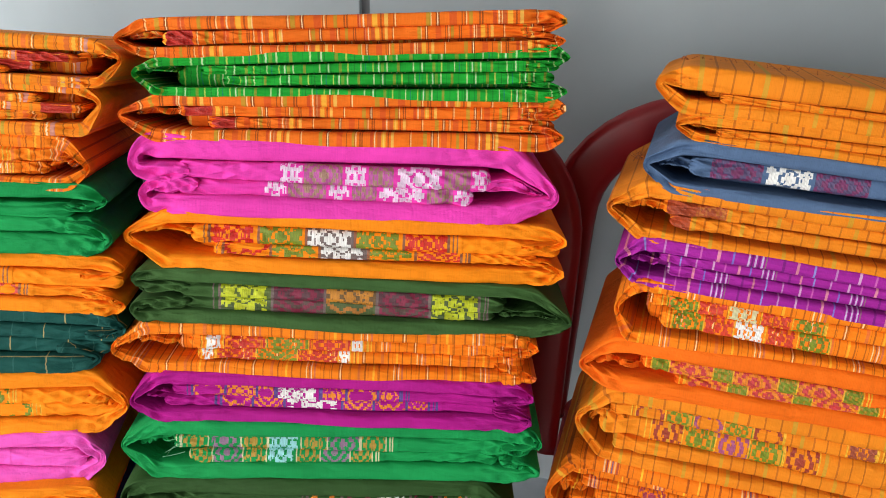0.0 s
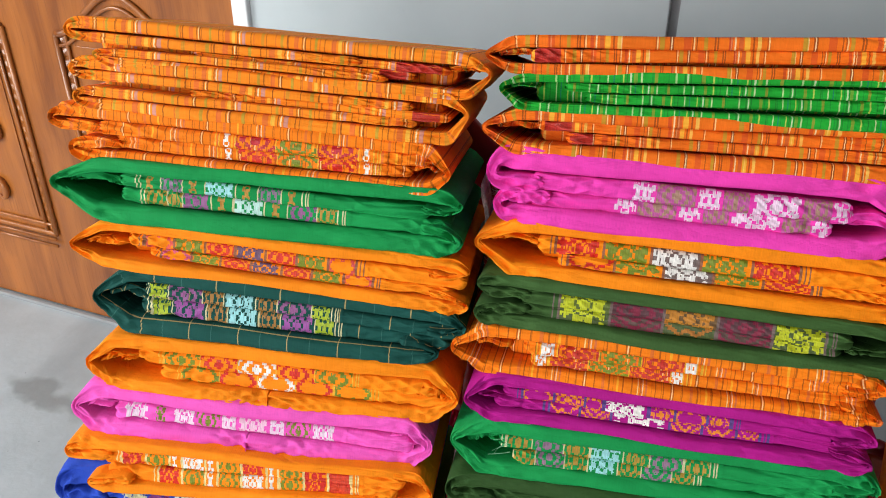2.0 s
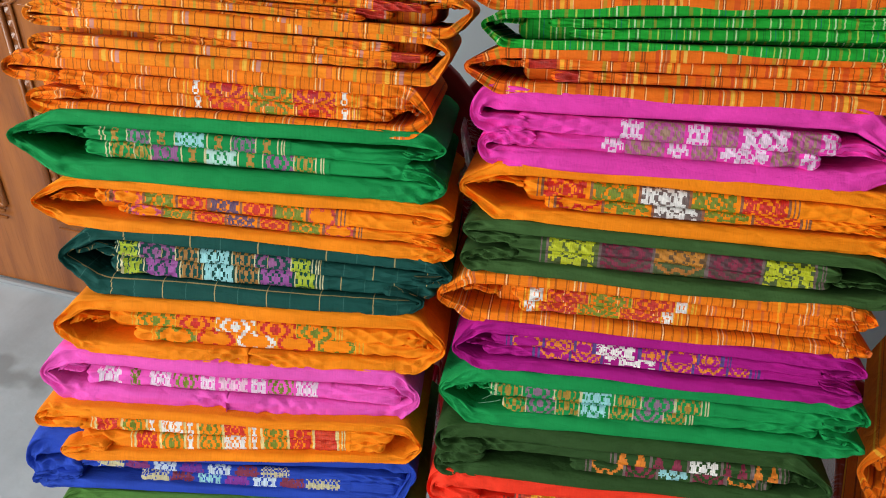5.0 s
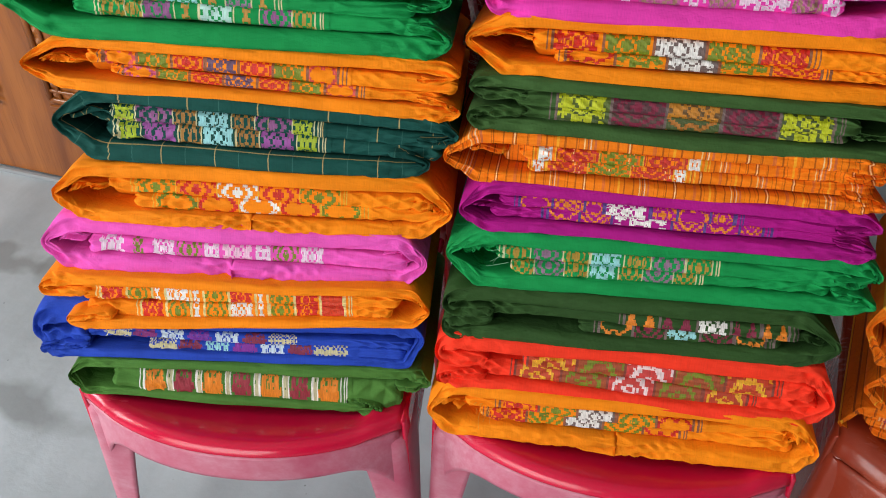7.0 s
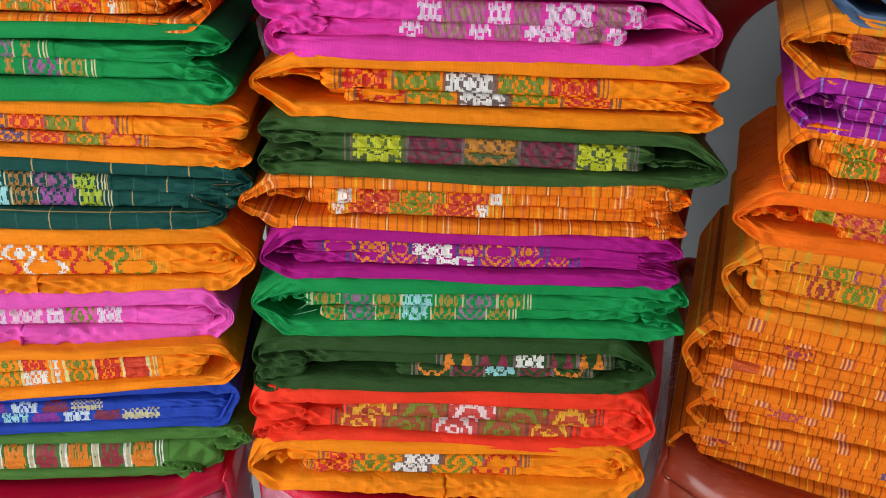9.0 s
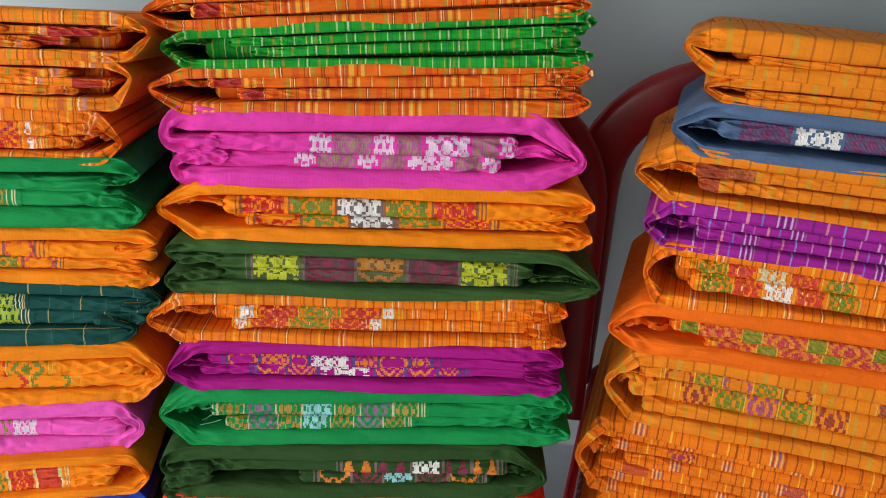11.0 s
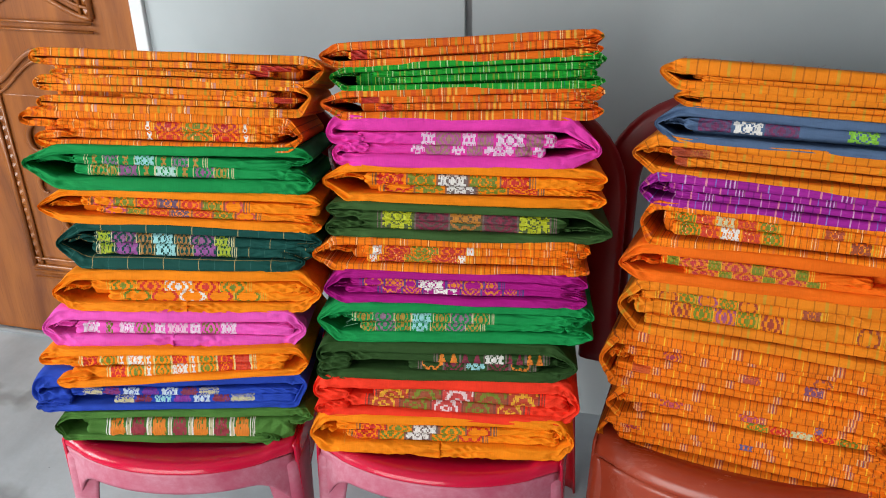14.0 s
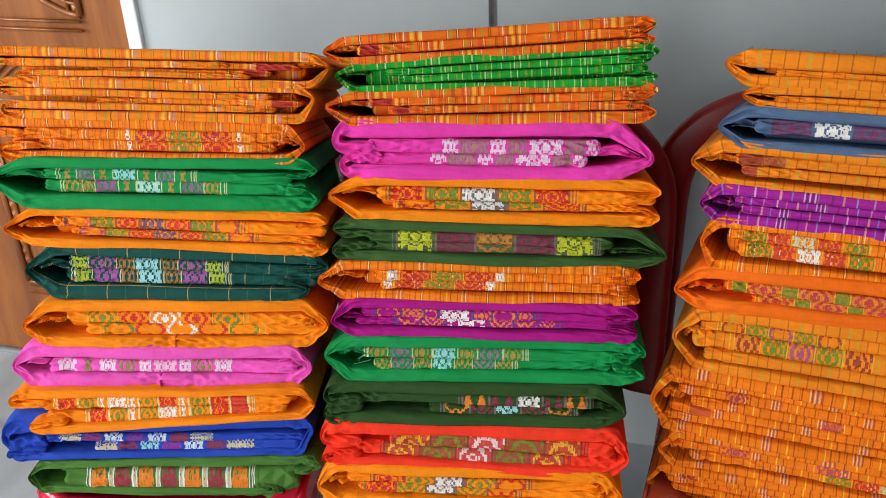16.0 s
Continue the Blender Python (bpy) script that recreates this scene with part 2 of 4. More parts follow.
F = dict(
    amber=fabric("amber_cotton", "F08505"),
    orange=fabric("orange_cotton", "E66605"),
    stripe_red=fabric("rust_striped_cotton", "E46A10", **STR_RED),
    stripe_amber=fabric("amber_striped_cotton", "EE8414", **STR_AMBER),
    stripe_mid=fabric("orange_striped_cotton", "EC7A0A", **STR_MID),
    stripe_many=fabric("many_striped_cotton", "E67408", **STR_MANY),
    stripe_gold=fabric("gold_striped_cotton", "E07E12", **STR_GOLD),
    stripe_green=fabric("green_checked_cotton", "189A2C", **STR_GREEN),
    stripe_purple=fabric("purple_striped_cotton", "961C8A", **STR_PURPLE),
    pink=fabric("pink_cotton", "E23CA8"),
    rose=fabric("rose_pink_cotton", "E456B6"),
    magenta=fabric("magenta_cotton", "A60C7E"),
    green=fabric("green_cotton", "0A8A45"),
    olive=fabric("olive_green_cotton", "375728"),
    forest=fabric("dark_green_cotton", "29481D"),
    moss=fabric("moss_green_cotton", "47742F"),
    teal=fabric("teal_checked_cotton", "0B4740", warp=[(.05, .02, "D0B070"), (.5, .012, "3A6A60")], period=0.066, check=[(.4, .035, "C8A868")], check_period=0.045),
    blue=fabric("royal_blue_cotton", "2143AE"),
    red=fabric("scarlet_cotton", "EE361C"),
    slate=fabric("slate_blue_cotton", "4E6484"),
)

# ---------------------------------------------------------------- mesh helpers


def mesh_from(name, verts, faces, mats, index=None, uvs=None, smooth=True):
    me = bpy.data.meshes.new(name)
    me.from_pydata([tuple(v) for v in verts], [], faces)
    for m in mats:
        me.materials.append(m)
    if index is not None:
        me.polygons.foreach_set("material_index", np.asarray(index, dtype=np.int32))
    if uvs is not None:
        layer = me.uv_layers.new(name="UVMap")
        loops = np.empty(len(me.loops), dtype=np.int32)
        me.loops.foreach_get("vertex_index", loops)
        layer.data.foreach_set("uv", np.asarray(uvs, dtype=np.float32)[loops].ravel())
    me.polygons.foreach_set("use_smooth", np.full(len(me.polygons), smooth))
    me.update()
    return me


def child(name, me, parent, label=""):
    ob = new(name, me)
    ob.parent = parent
    if label:
        tagged(ob, label)
    return ob


def box_bm(bm, x0, x1, y0, y1, z0, z1):
    vs = [bm.verts.new((x, y, z)) for x in (x0, x1) for y in (y0, y1) for z in (z0, z1)]
    for f in ((0, 1, 3, 2), (4, 6, 7, 5), (0, 4, 5, 1), (2, 3, 7, 6), (0, 2, 6, 4), (1, 5, 7, 3)):
        bm.faces.new([vs[i] for i in f])


def bm_mesh(name, bm, mat, bevel=0.0, segs=2, smooth=False):
    if bevel:
        bmesh.ops.bevel(bm, geom=bm.edges[:], offset=bevel, segments=segs, profile=0.5, affect="EDGES")
    bmesh.ops.recalc_face_normals(bm, faces=bm.faces[:])
    me = bpy.data.meshes.new(name)
    bm.to_mesh(me)
    bm.free()
    me.materials.append(mat)
    me.polygons.foreach_set("use_smooth", np.full(len(me.polygons), smooth))
    return me


def slab(name, mat, x0, x1, y0, y1, z0, z1, bevel=0.0, parent=None, label=""):
    bm = bmesh.new()
    box_bm(bm, x0, x1, y0, y1, z0, z1)
    me = bm_mesh(name, bm, mat, bevel)
    if parent is None:
        return new(name, me)
    return child(name, me, parent, label)


def tube(name, pts, radius, mat, parent=None, label="", seg=8, flat=1.0):
    """A round rod along points, capped."""
    verts, faces = [], []
    pts = [Vector(p) for p in pts]
    for i, p in enumerate(pts):
        d = (pts[min(i + 1, len(pts) - 1)] - pts[max(i - 1, 0)]).normalized()
        a = d.cross(Vector((0, 1, 0)))
        a = a.normalized() if a.length > 0.05 else Vector((1, 0, 0))
        b = d.cross(a)
        r = radius[i] if isinstance(radius, (list, tuple)) else radius
        for j in range(seg):
            t = 2 * math.pi * j / seg
            verts.append(p + a * (r * math.cos(t)) + b * (r * flat * math.sin(t)))
    n = len(pts)
    for i in range(n - 1):
        for j in range(seg):
            faces.append((i * seg + j, i * seg + (j + 1) % seg, (i + 1) * seg + (j + 1) % seg, (i + 1) * seg + j))
    faces += [tuple(range(seg))[::-1], tuple((n - 1) * seg + j for j in range(seg))]
    me = mesh_from(name, verts, faces, [mat])
    return child(name, me, parent, label) if parent else new(name, me)


# ---------------------------------------------------------------- the room
WALL_Y = 1.32
tagged(slab("floor", M_FLOOR, -3.2, 2.2, -2.7, WALL_Y + 0.12, -0.1, 0.0), "worn grey cement floor with stains and specks", "floor", kind="structure")
DOOR_X0, DOOR_X1 = -2.20, -1.138
JX0, JX1 = -0.337, -0.322
tagged(slab("wall_north", M_WALL, DOOR_X1 + 0.034, JX0, WALL_Y, WALL_Y + 0.12, 0.0, 2.8, 0.002), "smooth grey painted wall beside the door", "wall", kind="structure")
tagged(slab("wall_north_2", M_WALL, JX1, 2.2, WALL_Y + 0.004, WALL_Y + 0.12, 0.0, 2.8), "smooth grey painted wall behind the chairs", "wall", kind="structure")
tagged(slab("trim", M_WALL_DARK, JX0, JX1, WALL_Y + 0.012, WALL_Y + 0.12, 0.0, 2.8), "dark recessed vertical joint in the grey wall", "wall joint", kind="structure")
tagged(slab("wall_north_3", M_WALL, DOOR_X1, DOOR_X1 + 0.034, WALL_Y + 0.02, WALL_Y + 0.12, 2.12, 2.8), "grey painted wall above the door", "wall", kind="structure")
tagged(slab("wall_north_4", M_WALL, -3.2, DOOR_X1, WALL_Y, WALL_Y + 0.12, 2.12, 2.8), "grey painted wall above the door", "wall", kind="structure")
tagged(slab("wall_north_5", M_WALL, -3.2, DOOR_X0 - 0.04, WALL_Y, WALL_Y + 0.12, 0, 2.12), "grey painted wall past the door", "wall", kind="structure")
tagged(slab("wall_east", M_UNSEEN_WALL, 2.2, 2.3, -2.7, WALL_Y + 0.12, 0, 2.8), "unseen grey side wall, darkened to cut bounce light", "wall", kind="structure")
tagged(slab("ceiling", M_CEIL, -3.3, 2.3, -2.8, WALL_Y + 0.12, 2.8, 2.9), "unseen plain ceiling, toned down to cut bounce light", "ceiling", kind="structure")
# the wall with the wide doorway and the wall with the window, both unseen behind the camera and darkened against bounce
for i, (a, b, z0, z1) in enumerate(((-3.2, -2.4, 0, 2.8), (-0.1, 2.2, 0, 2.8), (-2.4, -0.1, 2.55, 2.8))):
    tagged(slab("wall_south_%d" % (i + 1), M_UNSEEN_WALL, a, b, -2.8, -2.7, z0, z1), "unseen grey wall with a wide doorway, darkened to cut bounce light", "wall", kind="structure")
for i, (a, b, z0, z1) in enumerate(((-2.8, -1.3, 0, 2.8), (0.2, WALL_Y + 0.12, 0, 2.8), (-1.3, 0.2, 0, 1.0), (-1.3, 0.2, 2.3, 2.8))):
    tagged(slab("wall_west_%d" % (i + 1), M_UNSEEN_WALL, -3.3, -3.2, a, b, z0, z1), "unseen grey wall with a window opening, darkened to cut bounce light", "wall", kind="structure")
ground = slab("ground", M_FLOOR, -60, 60, -60, 60, -0.2, -0.1)
tagged(ground, "bare grey ground outside the room", "ground", kind="structure")

# Low dark grey strip along the gap under the door leaf.
tagged(slab("threshold", M_WALL_DARK, DOOR_X0, DOOR_X1, WALL_Y - 0.006, WALL_Y + 0.006, 0.0, 0.011, 0.002), "low dark grey strip along the foot of the door", "threshold", kind="structure")

# ---------------------------------------------------------------- the carved door
door = new("door_1")
tagged(door, "varnished brown wooden door with carved ogee panels, closed", "door", kind="structure")
door.location = (DOOR_X1, WALL_Y, 0)
W = DOOR_X1 - DOOR_X0
slab("door_leaf", M_DOOR, -W, 0, 0.008, 0.048, 0.012, 2.1, 0.002, door)
for n, a, b, z0, z1 in (("door_jamb", 0, 0.034, 0.0, 2.12), ("door_jamb", -W - 0.04, -W, 0.0, 2.12)):
    slab(n, M_FRAME, a, b, -0.012, 0.1, z0, z1, 0.003, door, "white painted door jamb")
slab("door_head", M_FRAME, -W, 0, -0.012, 0.1, 2.1, 2.14, 0.003, door, "white painted door head")


def ogee(x, half, z, rise):
    """Top line of a panel: shoulders that sweep up to a point in the middle."""
    t = 1 - min(1, abs(x) / half)
    return z + rise * (t * t * (3 - 2 * t))


def panel(cx, half, z0, z1, rise, low):
    """Raised moulding round one carved panel, with a beaded strip down both sides."""
    n = 24
    xs = [cx - half + 2 * half * i / n for i in range(n + 1)]
    top = [(x, 0.004, ogee(x - cx, half, z1, rise)) for x in xs]
    bottom = [(x, 0.004, z0 - (ogee(x - cx, half, 0, low))) for x in xs]
    for off, r in ((0.0, 0.0075), (0.028, 0.0045)):
        loop = [(x, y, z - off * 0.9) for x, y, z in top]
        tube("panel_moulding", loop, r, M_DOOR, door, seg=8, flat=0.8)
        loop = [(x, y, z + off * 0.9) for x, y, z in bottom]
        tube("panel_moulding", loop, r, M_DOOR, door, seg=8, flat=0.8)
        for sgn in (-1, 1):
            x = cx + sgn * (half - off)
            tube("panel_moulding", [(x, 0.004, z0 - off * 0), (x, 0.004, z1)], r, M_DOOR, door, seg=8, flat=0.8)
    # beads
    for sgn in (-1, 1):
        x = cx + sgn * (half - 0.014)
        verts, faces = [], []
        m = int((z1 - z0) / 0.026)
        for i in range(m):
            z = z0 + (i + 0.5) * (z1 - z0) / m
            b = len(verts)
            verts += [(x - .008, .0075, z - .009), (x + .008, .0075, z - .009), (x + .008, .0075, z + .009), (x - .008, .0075, z + .009), (x + .001 * sgn, 0.0035, z - .001)]
            faces += [(b, b + 1, b + 4), (b + 1, b + 2, b + 4), (b + 2, b + 3, b + 4), (b + 3, b, b + 4)]
        me = mesh_from("bead_strip", verts, faces, [M_DOOR], smooth=False)
        tagged(child("bead_strip", me, door), kind="stuff")
    # field inside the moulding
    slab("panel_field", M_DOOR, cx - half + 0.045, cx + half - 0.045, 0.0052, 0.0079, z0 + 0.04, z1 - 0.02, 0.001, door)
    # carved scrolls
    zc = (z0 + z1) / 2 + 0.02
    for k, (dx, dz, r0, a0, turn) in enumerate(((-.055, .10, .05, 0.4, 1), (.055, .10, .05, 2.74, -1), (-.06, -.03, .055, 5.6, 1), (.06, -.03, .055, 3.8, -1), (0, -.13, .045, 1.6, 1), (0.0, .19, .04, 4.6, -1), (-.03, -.19, .035, 0.2, 1), (.03, -.19, .035, 2.9, -1))):
        pts, rad = [], []
        for i in range(20):
            t = i / 19
            a = a0 + turn * t * 5.2
            r = r0 * (1 - 0.82 * t)
            pts.append((cx + dx + r * math.cos(a), -0.002, zc + dz + r * math.sin(a) * 1.35))
            rad.append(0.003 + 0.006 * math.sin(math.pi * min(1, t * 1.1 + 0.05)))
        tube("carved_scroll", pts, rad, M_DOOR, door, seg=7)
    tube("carved_stem", [(cx + 0.012 * math.sin(6 * t), 0.0, zc - 0.21 + 0.42 * t) for t in [i / 14 for i in range(15)]], 0.006, M_DOOR, door, seg=7)
    for dz in (0.0, 0.02):
        tube("panel_ledge", [(cx - half + 0.0, -0.002, z0 - 0.012 - dz), (cx + half, -0.002, z0 - 0.012 - dz)], 0.004, M_DOOR, door, seg=6)


for cx, half in ((-1.606 + 0.175 - DOOR_X1, 0.175), (-1.757 - 0.175 - DOOR_X1, 0.175)):
    panel(cx, half, 0.245, 0.775, 0.10, 0.0)
    panel(cx, half, 0.96 + 0.0, 1.86, 0.08, -0.06)

# ---------------------------------------------------------------- plastic chairs


def sheet(name, fn, nu, nv, thick, mat, parent, label=""):
    """A curved sheet of plastic from a function of two numbers from 0 to 1, given its thickness."""
    verts = [fn(i / nu, j / nv) for i in range(nu + 1) for j in range(nv + 1)]
    faces = [(i * (nv + 1) + j, (i + 1) * (nv + 1) + j, (i + 1) * (nv + 1) + j + 1, i * (nv + 1) + j + 1) for i in range(nu) for j in range(nv)]
    me = mesh_from(name, verts, faces, [mat])
    ob = child(name, me, parent, label)
    s = ob.modifiers.new("thickness", "SOLIDIFY")
    s.thickness, s.offset = thick, -1
    return ob


def front_y(x, half):
    return -0.062 * (1 - min(1, abs(x) / half) ** 2.2)


def chair(label, place, turn, body, worn, back_mat, half=0.200, back=0.205, apron=0.036, r=0.015):
    c = new("plastic_chair")
    tagged(c, label, "chair", "chairs in the row")
    c.matrix_world = pose(*place, 0, 0, turn)
    SZ, DEPTH = 0.452, 0.37

    def seat_fn(u, v):
        # dished pan, flat shoulders at both sides, and a front edge that rolls over into the apron
        q = 2 * u - 1
        x = q * (half + 0.001)
        y0 = front_y(x, half) + 0.004
        side = 0.5 - 0.5 * math.cos(math.pi * min(1, max(0, (half - abs(x) - 0.030) / 0.022)))
        if v < 0.2:
            a = radians(84) * (1 - v / 0.2)
            return x, y0 + r - r * math.sin(a), SZ + 0.006 - r * (1 - math.cos(a)) - 0.004 * side
        w = (v - 0.2) / 0.8
        y = y0 + r + w * (DEPTH - y0 - r)
        dip = 0.004 + 0.018 * min(1, w / 0.16) ** 1.3 * (1 - 0.35 * w)
        return x, y, SZ + 0.006 - dip * side - 0.02 * w
    sheet("seat", seat_fn, 56, 36, 0.006, body, c)

    def apron_fn(u, v):
        x = (2 * u - 1) * (half - 0.002)
        q = abs(2 * u - 1)
        low = apron + (0.03 + 0.5 * apron + 0.035) * max(0, (q - 0.66) / 0.34) ** 2.4
        return x, front_y(x, half) + 0.0036 - 0.006 * v ** 0.8 + 0.006 * max(0, (q - 0.7) / 0.3) ** 1.5 * min(1, v * 5), SZ + 0.003 - r * 0.93 - v * low
    sheet("apron", apron_fn, 48, 8, -0.005, worn, c, "scuffed pale front apron")

    def side_fn(sgn):
        def fn(u, v):
            y = 0.006 + u * (DEPTH - 0.006)
            low = 0.07 + 0.07 * abs(2 * u - 1) ** 3
            zt = SZ + 0.006 - 0.02 * u
            if v < 0.25:
                q = v / 0.25 * math.pi / 2
                return sgn * (half + 0.001 + 0.005 * math.sin(q)), y, zt - 0.006 * (1 - math.cos(q))
            w = (v - 0.25) / 0.75
            return sgn * (half + 0.006 + 0.004 * w), y, zt - 0.006 - w * low
        return fn
    for sgn in (-1, 1):
        sheet("side_rail", side_fn(sgn), 14, 20, 0.005 * -sgn, body, c)
        # front leg: a curved angle section that splays and tapers

        def leg_fn(u, v):
            z = (SZ - 0.014) * (1 - v)
            wide = 0.074 + 0.4 * (apron - 0.036) - 0.040 * min(1, v * 1.6) ** 0.7
            run = u * 2 * wide - wide
            ox, oy = sgn * (half + 0.002 + 0.016 * v), 0.004 - 0.014 * v
            bend_r = 0.020
            if run < -bend_r:
                px, py = -run - bend_r * 0.42, 0.0
            elif run > bend_r:
                px, py = 0.0, (run - bend_r * 0.42) * 1.5
            else:
                a = (run + bend_r) / (2 * bend_r) * math.pi / 2
                px, py = bend_r * 0.58 * (1 - math.sin(a)), bend_r * 0.58 * (1 - math.cos(a))
            top = 0.012 * max(0, 1 - v / 0.05) ** 2
            return ox - sgn * (px + top), oy + py + top, z
        sheet("front_leg", leg_fn, 18, 22, 0.005 * sgn, worn, c)
        # rear leg

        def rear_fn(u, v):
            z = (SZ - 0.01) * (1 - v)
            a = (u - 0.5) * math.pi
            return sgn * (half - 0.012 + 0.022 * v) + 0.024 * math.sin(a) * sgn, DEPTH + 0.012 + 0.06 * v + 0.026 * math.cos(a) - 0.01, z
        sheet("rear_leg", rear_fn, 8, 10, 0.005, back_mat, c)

    # backrest: an open arch, reclined
    lean = math.tan(radians(8))
    hw, rise = back, 0.505

    def arch(t):
        if t < 0.3:
            return -hw, (t / 0.3) * (rise - 0.19)
        if t > 0.7:
            return hw, ((1 - t) / 0.3) * (rise - 0.19)
        q = math.pi * (1 - (t - 0.3) / 0.4)
        return hw * math.copysign(abs(math.cos(q)) ** 0.75, math.cos(q)), rise - 0.19 + 0.14 * abs(math.sin(q)) ** 0.75

    verts, faces, n, m = [], [], 60, 10
    prof = [(0.5 * math.copysign(abs(math.cos(q)) ** 0.5, math.cos(q)), 0.5 * math.copysign(abs(math.sin(q)) ** 0.7, math.sin(q))) for q in [2 * math.pi * j / m for j in range(m)]]
    for i in range(n + 1):
        t = i / n
        x, z = arch(t)
        x1, z1 = arch(min(1, t + 0.01))
        x0, z0 = arch(max(0, t - 0.01))
        d = Vector((x1 - x0, 0, z1 - z0)).normalized()
        nrm = Vector((-d.z, 0, d.x))
        wide = 0.070
        for a, b in prof:
            p = Vector((x, 0, z)) + nrm * (a * wide + wide * 0.5)
            yy = DEPTH + 0.006 + lean * p.z + b * 0.022 + 0.02 * (1 - (p.x / hw) ** 2)
            verts.append((p.x, yy, SZ - 0.03 + p.z))
    for i in range(n):
        for j in range(m):
            faces.append((i * m + j, (i + 1) * m + j, (i + 1) * m + (j + 1) % m, i * m + (j + 1) % m))
    faces += [tuple(range(m)), tuple(n * m + j for j in range(m))[::-1]]
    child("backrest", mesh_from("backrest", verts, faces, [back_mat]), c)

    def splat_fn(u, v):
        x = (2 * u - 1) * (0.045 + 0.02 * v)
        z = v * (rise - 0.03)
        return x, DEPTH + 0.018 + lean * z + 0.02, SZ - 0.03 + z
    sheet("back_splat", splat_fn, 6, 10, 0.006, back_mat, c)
    return c


chair("red plastic armless chair with scuffed front legs, piled with cloth", (-0.650, 0.500, 0), 10.5, M_RED, M_RED_WORN, M_RED_SHADED, 0.198)
chair("red plastic armless chair with faded legs, carrying folded cloth", (-0.216, 0.578, 0), 4.5, M_RED, M_RED_WORN, M_RED_SHADED, 0.203, 0.222)
chair("brown plastic armless chair with glossy seat, carrying orange cloth", (0.262, 0.650, 0), -5.0, M_BROWN, M_BROWN, M_RED_SHADED, 0.225, 0.240, 0.11, 0.034)

# ---------------------------------------------------------------- folded cloth
WHITE, YEL, RED_, ORA, MAR, GRN, LIME, MAU, BRN, CYA, CRM, PNK, GRY = "F4EFEA", "F2B01E", "DC2008", "EC8412", "86143A", "7C8A10", "AEC01C", "93528A", "9A5A3A", "9FDCE0", "D8D0A0", "F6C8E0", "75605C"



# one quarter of each woven figure, from its middle outwards; # is a stitch
FIGURES = {
    "star": ("##.###..", "#.#####.", ".##.###.", "###..#..", "###.....", ".##..##."),
    "dia": ("##..##..", "#..##..#", "..##..##", ".##..##.", "##..##..", "#..##..#"),
    "ros": ("##..##..", "##.##..#", "..##..##", ".##..##.", "#...##.#", "..###.##"),
    "step": ("##..##.#", "#.###..#", ".###.##.", "###.##..", "#..##.##", "..##.###"),
    "zig": ("......##", ".....##.", "#...##..", "##.##...", ".###....", "..#....#"),
    "mini": ("##......", "#.#.....", ".##.....", "#.......", "........", "........"),
    "flower": ("#######.", "######..", "#.####..", "##.##...", "###.....", "#......."),
    "leaf": ("########", "#.#.#.#.", ".#.#.#.#", "#.#.#.#.", ".#.#.#..", "........"),
}


def motif(kind, x, y, wide=0.04):
    """One woven figure, drawn in stitches; x runs from -1 to 1 over its box and y from -1 to 1 over its height."""
    if kind == "solid":
        return True
    if kind == "none":
        return False
    cols = max(5, min(8, round(wide / 2 / 0.0020)))
    ix, iy = min(cols - 1, int(abs(x) * cols)), int(abs(y) * 6)
    a = (ix + 0.5) / cols
    if kind == "tri":
        return 0.5 * (1 + y) * 0.95 > abs((x + 1) % 1.0 - 0.5) * 2 and abs(y) < 0.85
    if kind == "arch":
        r = math.hypot(a, (int((1 - y) * 5) + 0.5) / 10)
        return (r < 0.44 and (ix + int((y + 1) * 5)) % 3 != 1) or 0.62 < r < 0.80 or r > 1.06
    return iy < 6 and FIGURES[kind][iy][int(a * 8)] == "#"


def pat(start, cell, cells, shift=0.0, lines=WHITE, ground=None, tall=0.030):
    """A woven border: where it starts (0 to 1 of the width), the width of a box, and the boxes (figure, yarn, ground yarn)."""
    return dict(start=start, cell=cell, cells=cells, shift=shift, lines=lines, ground=ground, tall=tall)


def led(pts, step, soft=0.004):
    """A line of even steps through points, its corners eased a little."""
    P = np.array(pts, dtype=float)
    cum = np.r_[0, np.cumsum(np.hypot(*np.diff(P[:, :2], axis=0).T))]
    n = max(6, int(cum[-1] / step))
    t = np.linspace(0, cum[-1], n + 1)
    out = np.stack([np.interp(t, cum, P[:, k]) for k in range(3)], axis=1)
    w = max(1, int(soft / step))
    for _ in range(1):
        pad = np.vstack([np.repeat(out[:1], w, 0), out, np.repeat(out[-1:], w, 0)])
        ker = np.ones(2 * w + 1) / (2 * w + 1)
        sm = np.stack([np.convolve(pad[:, k], ker, "valid") for k in range(3)], axis=1)
        sm[0], sm[-1] = out[0], out[-1]
        out = sm
    return out


def facet(x, y, z):
    """Flat facets that meet in sharp creases, as pressed cotton has them."""
    d = noise.voronoi((x, y, z))[0]
    return min(0.5, d[1] - d[0]) - 0.25


def crease(s, q, seed):
    """Slanting pleats with straight flanks and sharp ridges, in two directions."""
    a = (s * 27 + q * 0.75 + 2.6 * noise.noise((s * 11, seed, 0.7)) + seed) % 1.0
    b = (s * 19 - q * 0.95 + 2.6 * noise.noise((s * 8, seed, 7.7)) + seed * 1.7) % 1.0
    return max(1 - abs(2 * a - 1), 1 - abs(2 * b - 1)) - 0.62


